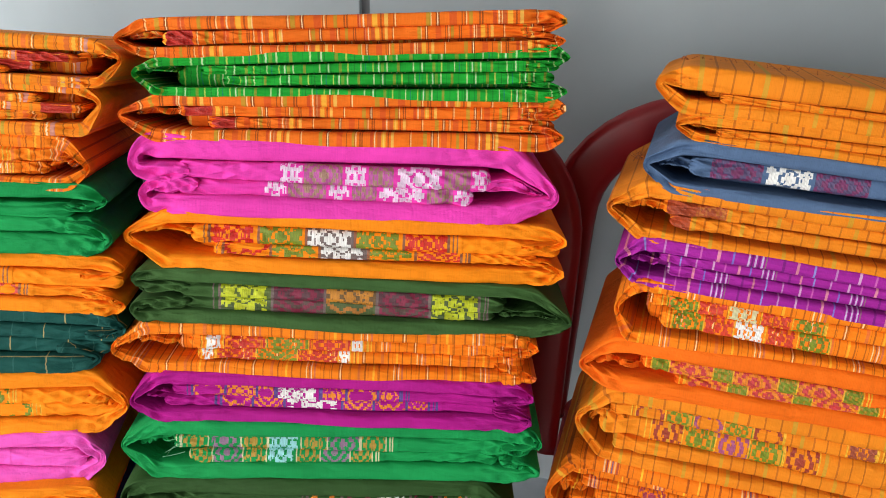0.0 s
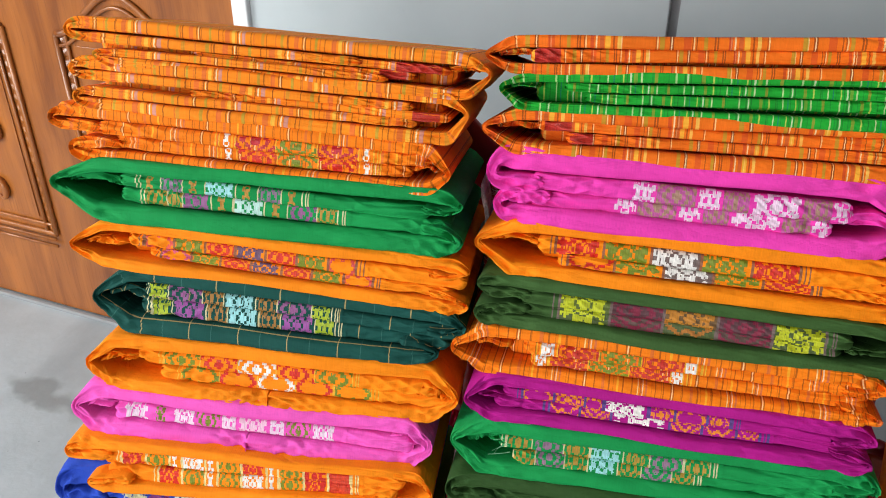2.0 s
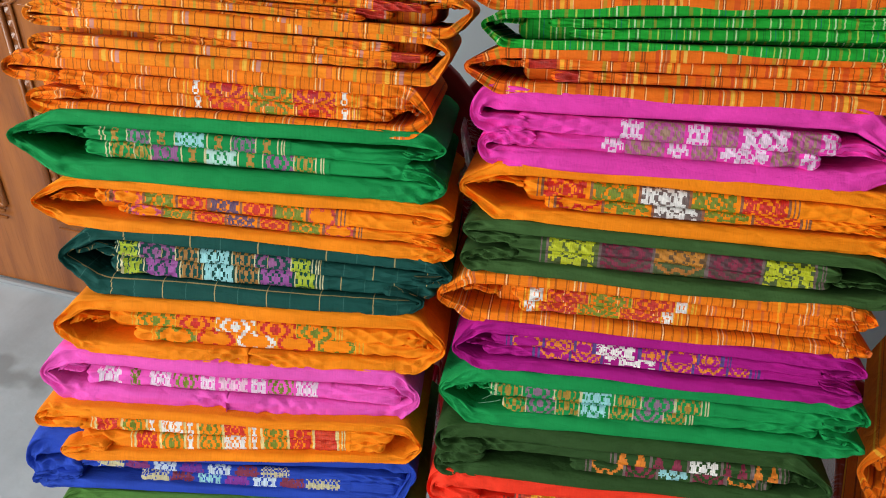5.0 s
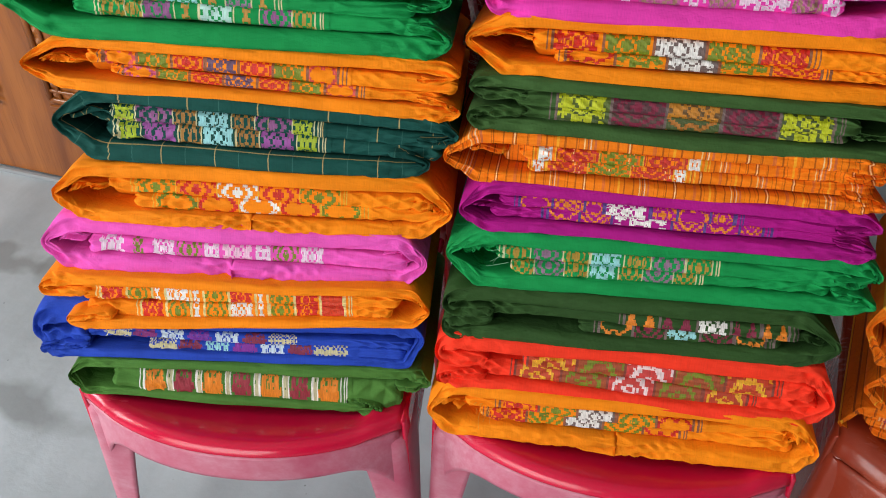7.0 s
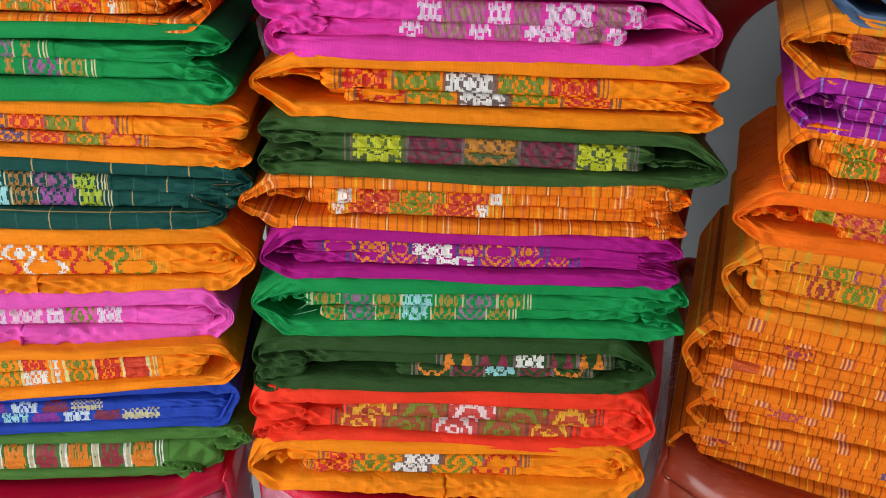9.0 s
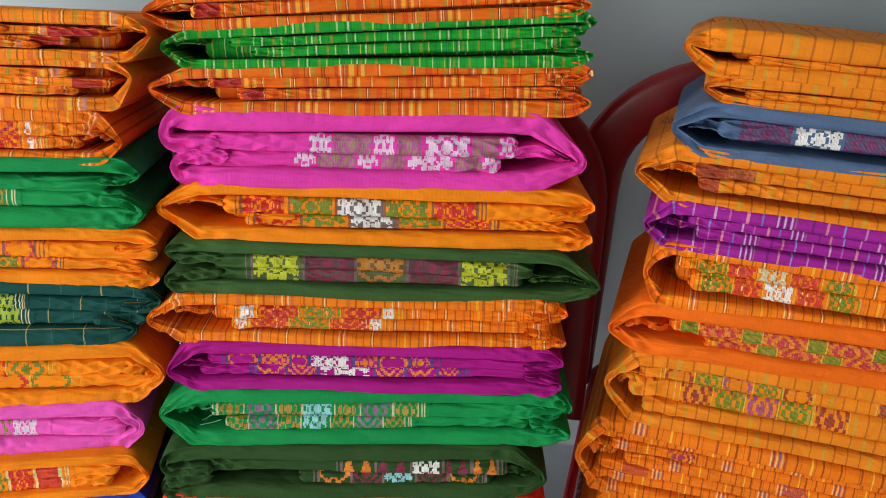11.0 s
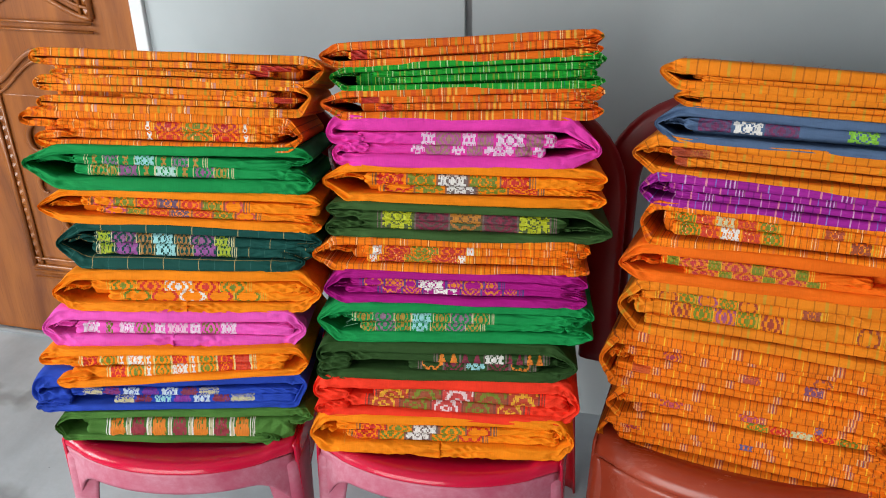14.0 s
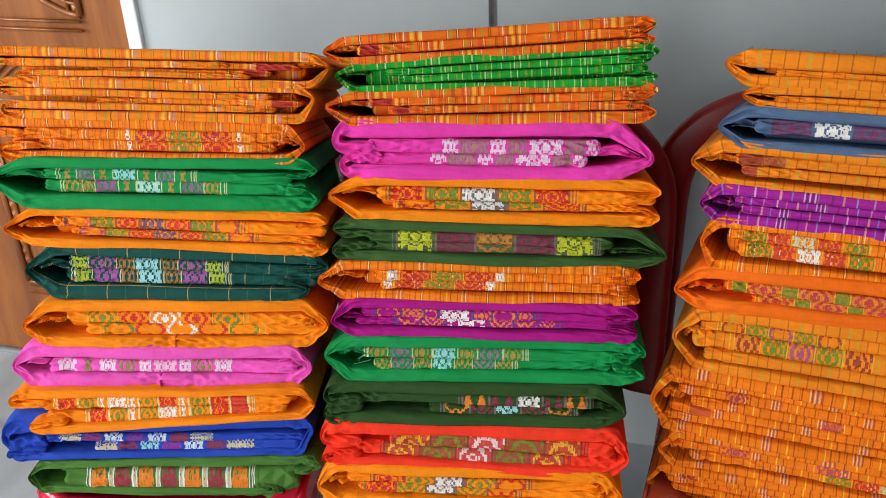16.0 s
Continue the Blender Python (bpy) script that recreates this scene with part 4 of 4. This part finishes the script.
# ---------------------------------------------------------------- the pile on the second red chair
bundle(MID, (-0.226, 0.008, 0.073), (0.213, 0.012, 0.079), F["amber"], "amber folded cloth with red and white figures on the seat", top=0.24, low=0.28, wrap="LR", loop=0.06,
       inner=[(0.10, 0.92, 0.66, 0.60, 0.22, pat(0.19, 0.044, [("step", RED_, None), ("dia", GRN, None), ("star", WHITE, GRY), ("dia", GRN, None), ("zig", RED_, None)], lines=BRN)),
              (0.14, 0.94, 0.44, 0.40, 0.24, pat(0.16, 0.044, [("step", RED_, None), ("dia", GRN, None), ("star", WHITE, GRY), ("dia", GRN, None), ("zig", RED_, None)], lines=BRN, shift=0.006))])
bundle(MID, (-0.216, 0.071, 0.137), (0.219, 0.068, 0.142), F["red"], "scarlet folded cloth with golden and pale pink rosettes", top=0.32, low=0.20, wrap="R", loop=0.06, lo_left=0.0,
       inner=[(0.22, 0.95, 0.62, 0.52, 0.30, pat(0.23, 0.054, [("arch", YEL, "C8401A"), ("arch", GRN, "A84A1E"), ("arch", "F4D8D8", "D8403A"), ("arch", GRN, "A84A1E"), ("arch", YEL, "C8401A")], lines="8A3A2A")),
              (0.02, 0.97, 0.36, 0.24, 0.28, pat(0.20, 0.052, [("arch", YEL, "C8401A"), ("arch", GRN, "A84A1E"), ("arch", "F4D8D8", "D8403A"), ("arch", GRN, "A84A1E"), ("arch", YEL, "C8401A")], lines="8A3A2A", shift=0.008))])
bundle(MID, (-0.212, 0.132, 0.194), (0.213, 0.141, 0.203), F["forest"], "dark green folded cloth with sparse golden and white figures", top=0.30, low=0.28, wrap="R", loop=0.10,
       inner=[(0.02, 0.90, 0.60, 0.56, 0.26, pat(0.46, 0.032, [("tri", ORA, None, 1.2), ("tri", MAR, None, 1.2), ("star", WHITE, None, 1.1), ("tri", MAR, None), ("tri", ORA, None)], lines=GRY)),
              (0.35, 0.86, 0.38, 0.34, 0.24, pat(0.40, 0.036, [("zig", ORA, None), ("dia", MAR, None), ("star", CYA, None), ("dia", MAR, None), ("zig", ORA, None)], lines=GRY, shift=0.006))])
bundle(MID, (-0.215, 0.193, 0.262), (0.236, 0.204, 0.266), F["green"], "green folded cloth with a pale blue, mauve and ochre border", top=0.26, low=0.28, wrap="L", loop=0.09,
       inner=[(0.12, 0.97, 0.62, 0.58, 0.30, pat(0.14, 0.0285, [("dia", "B8902A", None), ("dia", "94708C", None, 1.25), ("dia", "B8902A", None), ("star", CYA, None, 1.25), ("dia", "B8902A", None), ("dia", "94708C", None, 1.25), ("dia", "B8902A", None)], lines=CRM)),
              (0.16, 0.90, 0.38, 0.38, 0.22, pat(0.16, 0.0255, [("dia", "B8902A", None), ("dia", "94708C", None, 1.25), ("dia", "B8902A", None), ("star", CYA, None, 1.25), ("dia", "B8902A", None), ("dia", "94708C", None, 1.25), ("dia", "B8902A", None)], lines=CRM, shift=0.006))])
bundle(MID, (-0.204, 0.260, 0.314), (0.224, 0.264, 0.316), F["magenta"], "magenta folded cloth with orange and white figures", top=0.26, low=0.26, wrap="L", loop=0.07,
       inner=[(0.10, 0.98, 0.62, 0.58, 0.26, pat(0.15, 0.034, [("zig", ORA, None), ("step", ORA, None), ("zig", ORA, None, 0.6), ("star", WHITE, None, 1.4), ("dia", ORA, None, 0.8), ("zig", ORA, None), ("dia", ORA, None, 0.8)], lines="5A3A8A")),
              (0.08, 0.99, 0.40, 0.38, 0.22, pat(0.22, 0.034, [("zig", ORA, None), ("dia", ORA, None), ("star", WHITE, None, 1.8), ("dia", ORA, None), ("zig", ORA, None), ("dia", ORA, None, 0.8)], lines="5A3A8A", shift=0.007))])
bundle(MID, (-0.224, 0.312, 0.368), (0.226, 0.313, 0.369), F["stripe_mid"], "orange striped folded cloth with a red and olive figured border", top=0.24, low=0.24, wrap="L", loop=0.09,
       inner=[(0.18, 0.99, 0.62, 0.64, 0.28, pat(0.22, 0.036, [("star", WHITE, None, 0.5), ("step", "CE2A1A", None, 1.25), ("step", GRN, None, 1.25), ("step", "CE2A1A", None, 1.25), ("star", WHITE, None, 0.4)], lines=YEL)),
              (0.20, 0.97, 0.40, 0.40, 0.24, pat(0.21, 0.036, [("star", WHITE, None, 0.4), ("step", "CE2A1A", None, 1.2), ("step", GRN, None, 1.2), ("step", "CE2A1A", None, 1.2), ("star", WHITE, None, 0.4)], lines=YEL, shift=0.006))])
bundle(MID, (-0.199, 0.370, 0.427), (0.262, 0.363, 0.419), F["olive"], "olive green folded cloth with lime, maroon and ochre figures", top=0.24, low=0.26, wrap="R", loop=0.10, lo_left=0.0,
       inner=[(0.03, 0.84, 0.62, 0.60, 0.30, pat(0.19, 0.055, [("star", "C6CC14", "5A6A1E"), ("dia", MAR, "5A3038"), ("star", "C8801A", "6A4A20"), ("dia", MAR, "5A3038"), ("star", "C6CC14", "4A5A26")], lines=GRY)),
              (0.0, 0.82, 0.38, 0.38, 0.26, pat(0.19, 0.055, [("star", "C6CC14", "4A5A26"), ("dia", MAR, "5A4038"), ("zig", "B8701A", "4A5A26"), ("dia", MAR, "5A4038"), ("star", "C6CC14", "4A5A26")], lines=GRY, shift=0.007))])
bundle(MID, (-0.208, 0.424, 0.489), (0.248, 0.422, 0.485), F["amber"], "amber folded cloth with red, green and white figured boxes", top=0.24, low=0.26, wrap="L", loop=0.10,
       inner=[(0.15, 0.99, 0.60, 0.60, 0.30, pat(0.19, 0.050, [("star", RED_, None), ("star", GRN, None), ("star", WHITE, GRY), ("star", GRN, None), ("star", RED_, None)], lines=BRN)),
              (0.20, 0.94, 0.38, 0.38, 0.18, pat(0.22, 0.050, [("zig", RED_, None), ("star", GRN, None), ("star", WHITE, GRY), ("star", GRN, None), ("step", RED_, None)], lines=BRN, shift=0.006))])
bundle(MID, (-0.196, 0.483, 0.564), (0.237, 0.478, 0.574), F["pink"], "bright pink folded cloth with white and mauve figures", top=0.32, low=0.26, wrap="R", loop=0.13, lo_left=0.02,
       inner=[(0.02, 0.84, 0.56, 0.52, 0.24, pat(0.34, 0.026, [("star", "F2D2EA", None), ("dia", "A8806C", "C4559E", 1.5), ("star", "F2D2EA", None), ("dia", "A8806C", "C4559E"), ("star", "F2D2EA", None, 2.0), ("dia", "A8806C", "C4559E"), ("star", "F2D2EA", None), ("dia", "A8806C", "C4559E", 1.4), ("star", "F2D2EA", None)], lines=None)),
              (0.04, 0.80, 0.34, 0.34, 0.22, pat(0.30, 0.026, [("star", "F2D2EA", None), ("dia", "A8806C", "C4559E", 1.5), ("star", "F2D2EA", None), ("dia", "A8806C", "C4559E"), ("star", "F2D2EA", None, 2.0), ("dia", "A8806C", "C4559E"), ("star", "F2D2EA", None), ("dia", "A8806C", "C4559E", 1.4), ("star", "F2D2EA", None)], lines=None, shift=0.006))])
bundle(MID, (-0.212, 0.555, 0.602), (0.239, 0.562, 0.620), F["stripe_red"], "rust striped orange cloth folded in layers with a red corner", top=0.26, low=0.28, wrap="L", loop=0.09,
       inner=[(0.13, 0.99, 0.66, 0.62, 0.24, pat(0.15, 0.028, [("solid", "C02A1C", "C23020")], lines=None)), (0.20, 0.98, 0.42, 0.42, 0.22, pat(0.21, 0.024, [("solid", "C02A1C", "C23020")], lines=None))])
bundle(MID, (-0.199, 0.601, 0.638), (0.240, 0.612, 0.669), F["stripe_green"], "bright green checked cloth folded in layers", top=0.24, low=0.22, wrap="L", loop=0.06,
       inner=[(0.16, 0.98, 0.65, 0.63, 0.21, None), (0.21, 0.97, 0.39, 0.41, 0.24, None)])
bundle(MID, (-0.216, 0.636, 0.674), (0.235, 0.662, 0.703), F["stripe_red"], "rust striped orange cloth on top of the pile", top=0.32, low=0.28, wrap="L", loop=0.07,
       inner=[(0.11, 0.97, 0.50, 0.54, 0.36, pat(0.12, 0.026, [("solid", "C02A1C", "C23020")], lines=None))])

# ---------------------------------------------------------------- the pile on the brown chair
bundle(RIGHT, (-0.240, -0.008, 0.046), (0.235, -0.018, 0.075), F["stripe_many"], "orange striped cloth in many folds, lying on the brown seat", top=0.2, low=0.2, wrap="L", loop=0.05,
       inner=[(0.04, 0.98, 0.72, 0.72, 0.18, pat(0.10, 0.026, [("dia", "B02A3A", None), ("none", ORA, None, 6), ("star", "6A5A8A", None)], lines=None)), (0.06, 0.96, 0.54, 0.54, 0.18, None), (0.08, 0.98, 0.36, 0.34, 0.2, None)])
bundle(RIGHT, (-0.228, 0.044, 0.106), (0.216, 0.070, 0.120), F["stripe_many"], "orange striped cloth with small pink and olive figures", top=0.24, low=0.22, wrap="L", loop=0.06,
       inner=[(0.06, 0.98, 0.62, 0.62, 0.24, pat(0.2, 0.036, [("ros", "C84A5A", None), ("none", ORA, None, 2.4), ("ros", "C84A5A", None), ("none", ORA, None, 1.8), ("mini", "8A5A8A", None)], lines=None)), (0.1, 0.95, 0.38, 0.38, 0.24, pat(0.5, 0.034, [("step", GRN, None), ("dia", RED_, None), ("star", CRM, None), ("dia", RED_, None), ("step", GRN, None)], lines=YEL))])
bundle(RIGHT, (-0.248, 0.100, 0.204), (0.222, 0.116, 0.211), F["stripe_many"], "thick orange striped cloth folded in many layers", top=0.18, low=0.16, wrap="L", loop=0.06,
       inner=[(0.03, 0.98, 0.78, 0.78, 0.14, None), (0.08, 0.99, 0.64, 0.64, 0.15, pat(0.22, 0.028, [("dia", "A8324A", None), ("none", ORA, None, 7), ("zig", "A84A3A", None)], lines=None)), (0.12, 0.95, 0.50, 0.50, 0.15, pat(0.48, 0.030, [("flower", "C8503A", None), ("none", ORA, None, 2), ("star", "8A4A6A", None)], lines=None)), (0.06, 0.98, 0.36, 0.36, 0.15, pat(0.12, 0.03, [("solid", "DD5A1A", "DD5A1A")], lines=None)), (0.05, 0.97, 0.23, 0.23, 0.13, None)])
bundle(RIGHT, (-0.229, 0.203, 0.295), (0.222, 0.214, 0.318), F["stripe_gold"], "orange folded cloth with brown crosses and olive boxes", top=0.2, low=0.16, wrap="L", loop=0.08,
       inner=[(0.08, 0.98, 0.72, 0.72, 0.2, pat(0.14, 0.030, [("zig", "A83A1E", None), ("step", GRN, None), ("zig", "B0507A", None), ("step", GRN, None), ("zig", "A83A1E", None), ("none", ORA, None, 2), ("star", "A84A2A", None)], lines=YEL)),
              (0.06, 0.95, 0.48, 0.48, 0.30, pat(0.18, 0.034, [("dia", "A83A1E", None), ("step", GRN, None), ("dia", "B0507A", None), ("step", GRN, None), ("dia", "A83A1E", None), ("none", ORA, None, 3), ("zig", "A84A2A", None)], lines=YEL)),
              (0.10, 0.97, 0.26, 0.26, 0.18, None)])
bundle(RIGHT, (-0.234, 0.291, 0.356), (0.222, 0.316, 0.381), F["orange"], "plain orange folded cloth with a red figured border", top=0.3, low=0.3, wrap="L", loop=0.08,
       inner=[(0.14, 0.8, 0.60, 0.52, 0.26, pat(0.16, 0.024, [("step", GRN, "B8881C", 0.8), ("dia", "CE3A3A", ORA, 1.8), ("step", GRN, "B8881C", 0.8), ("dia", "CE3A3A", ORA, 1.8), ("step", GRN, "B8881C", 0.8), ("dia", "CE3A3A", ORA, 1.8), ("step", GRN, "B8881C", 0.8)], lines=YEL)),
              (0.22, 0.98, 0.36, 0.34, 0.24, pat(0.24, 0.024, [("dia", "CE3A3A", ORA, 1.8), ("step", GRN, "B8881C", 0.8), ("dia", "CE3A3A", ORA, 1.8), ("step", GRN, "B8881C", 0.8), ("dia", "CE3A3A", ORA, 1.8), ("step", GRN, "B8881C", 0.8)], lines=YEL))])
bundle(RIGHT, (-0.209, 0.354, 0.426), (0.222, 0.374, 0.433), F["stripe_mid"], "orange striped folded cloth with white, red and olive figures", top=0.2, low=0.2, wrap="L", loop=0.05,
       inner=[(0.08, 0.97, 0.68, 0.68, 0.24, pat(0.12, 0.030, [("step", GRN, None), ("star", "D83A1E", None), ("star", CRM, None), ("star", "D83A1E", None), ("step", GRN, None), ("none", ORA, None, 2), ("star", "B84A2A", None)], lines=YEL)),
              (0.11, 0.95, 0.40, 0.40, 0.30, pat(0.14, 0.030, [("step", GRN, None), ("star", "D83A1E", None), ("star", WHITE, None), ("star", "D83A1E", None), ("step", GRN, None), ("none", ORA, None, 3), ("star", "A84A2A", None)], lines=YEL))])
bundle(RIGHT, (-0.217, 0.418, 0.470), (0.222, 0.430, 0.476), F["stripe_purple"], "purple folded cloth with small white and blue lines", top=0.28, low=0.26, wrap="L", loop=0.06,
       inner=[(0.1, 0.99, 0.62, 0.62, 0.24, None), (0.12, 0.98, 0.38, 0.38, 0.24, None)])
bundle(RIGHT, (-0.234, 0.463, 0.528), (0.222, 0.474, 0.534), F["stripe_gold"], "golden striped folded cloth with a frayed rust corner", top=0.28, low=0.22, wrap="L", loop=0.09,
       inner=[(0.12, 0.98, 0.62, 0.62, 0.22, pat(0.13, 0.028, [("zig", "B04A20", "A8401C"), ("step", "B04A20", "C06A20")], lines=None)), (0.14, 0.97, 0.40, 0.40, 0.22, pat(0.14, 0.02, [("solid", "B8481E", "B04A20")], lines=None))])
bundle(RIGHT, (-0.206, 0.514, 0.572), (0.222, 0.532, 0.580), F["slate"], "slate blue folded cloth with a white star and plum figures", top=0.28, low=0.26, wrap="L", loop=0.08,
       inner=[(0.1, 0.98, 0.56, 0.54, 0.34, pat(0.15, 0.046, [("dia", "7A3060", "5A4A70"), ("star", WHITE, None), ("dia", "7A3060", "5A4A70"), ("none", ORA, None, 1.3), ("star", "8ACB3A", None)], lines=None))])
bundle(RIGHT, (-0.185, 0.571, 0.598), (0.222, 0.581, 0.613), F["stripe_gold"], "golden striped folded cloth", top=0.4, low=0.3, wrap="L", loop=0.06,
       inner=[(0.1, 0.98, 0.42, 0.42, 0.3, None)])
bundle(RIGHT, (-0.207, 0.594, 0.640), (0.222, 0.609, 0.642), F["stripe_gold"], "golden orange folded cloth with a frayed edge on top", top=0.5, low=0.34, wrap="L", loop=0.07,
       inner=[(0.14, 0.98, 0.40, 0.40, 0.22, None)])


# ---------------------------------------------------------------- frayed edges and loose threads


def threads_on(parent_like, name, mat, starts, length, droop, label, seed):
    """Many single yarns that stick out of a cloth's edge."""
    rnd = random.Random(seed)
    verts, faces = [], []
    for p, out in starts:
        p, out = Vector(p), Vector(out).normalized()
        n = 5
        side = out.cross(Vector((rnd.uniform(-1, 1), rnd.uniform(-1, 1), rnd.uniform(-1, 1)))).normalized()
        up = out.cross(side)
        ln = length * rnd.uniform(0.4, 1.2)
        bow = Vector((rnd.uniform(-1, 1), rnd.uniform(-1, 1), -droop + rnd.uniform(-0.4, 0.4)))
        b0 = len(verts)
        for i in range(n):
            t = i / (n - 1)
            c = p + out * (ln * t) + bow * (ln * 0.55 * t * t)
            r = 0.00042 * (1 - 0.5 * t)
            for q in range(3):
                a = q * 2.094
                verts.append(c + side * (r * math.cos(a)) + up * (r * math.sin(a)))
        for i in range(n - 1):
            for q in range(3):
                faces.append((b0 + i * 3 + q, b0 + i * 3 + (q + 1) % 3, b0 + (i + 1) * 3 + (q + 1) % 3, b0 + (i + 1) * 3 + q))
    inv = parent_like.matrix_world.inverted()
    me = mesh_from(name, [inv @ v for v in verts], faces, [mat])
    ob = child(name, me, parent_like, label)
    return tagged(ob, kind="stuff")


def place(stack, s, y, h):
    return stack.m @ Vector((s, y, h + y * stack.rise(h)))


bpy.context.view_layer.update()
cloths = [o for o in scene.objects if o.name.startswith("folded_cloth")]
by_label = {o["label"]: o for o in cloths}
rnd = random.Random(5)
top_gold = by_label["golden orange folded cloth with a frayed edge on top"]
threads_on(top_gold, "frayed_edge", thread("A8401C"), [(place(RIGHT, -0.19 + 0.40 * i / 230 + rnd.uniform(-.002, .002), 0.12 + 0.02 * math.sin(i * 0.06), 0.639), (rnd.uniform(-.6, .6), rnd.uniform(-1, 0.4), 0.55)) for i in range(230)], 0.008, 0.3, "short rust threads along the frayed edge", 1)
gold = by_label["golden striped folded cloth with a frayed rust corner"]
threads_on(gold, "frayed_corner", thread("9A4A1E"), [(place(RIGHT, -0.205 + rnd.uniform(-.012, .02), 0.10 + rnd.uniform(-.02, .02), 0.530), (rnd.uniform(-1, .3), rnd.uniform(-1, .2), rnd.uniform(-.2, .8))) for i in range(60)], 0.010, 0.2, "rust threads at the frayed corner", 2)
for key, h0, h1 in (("green folded cloth with a pale blue and violet figured border", 0.43, 0.50), ("amber folded cloth with a red, olive and violet figured border", 0.375, 0.425)):
    threads_on(by_label[key], "fringe", thread("D8D6D0"), [(place(LEFT, 0.316 + rnd.uniform(-.006, .004), 0.17 + rnd.uniform(-.03, .05), h0 + (h1 - h0) * i / 70), (1, rnd.uniform(-.5, .5), rnd.uniform(-.4, .4))) for i in range(70)], 0.013, 0.6, "pale fringe at the cloth's far end", 3)
left_green = by_label["green folded cloth with a pale blue and violet figured border"]
fold("fringed_end", [(0.244, -0.012, 0.005), (0.258, 0.006, 0.006), (0.252, 0.028, 0.006), (0.246, 0.056, 0.005)], thread("D2D4D2"), left_green, 0.05, LEFT.rise(0.45), 0.105, None, 41.0, 1.0, label="pale fringed end of the cloth")
green = by_label["green folded cloth with a pale blue, mauve and ochre border"]
threads_on(green, "loose_thread", thread("7FBF98"), [(place(MID, -0.150 + rnd.uniform(-.004, .01), -0.002, 0.222 + rnd.uniform(-.004, .03)), (-1, -0.5, rnd.uniform(-.5, .3))) for i in range(5)], 0.016, 0.4, "loose pale threads", 4)
amber = by_label["amber folded cloth with red and white figures on the seat"]
threads_on(amber, "loose_thread", thread("F0B040"), [(place(MID, -0.160 + rnd.uniform(-.01, .012), -0.002, 0.045 + rnd.uniform(-.004, .012)), (rnd.uniform(-.4, 1), -0.6, rnd.uniform(-.2, .8))) for i in range(10)], 0.018, 0.5, "loose amber threads", 6)
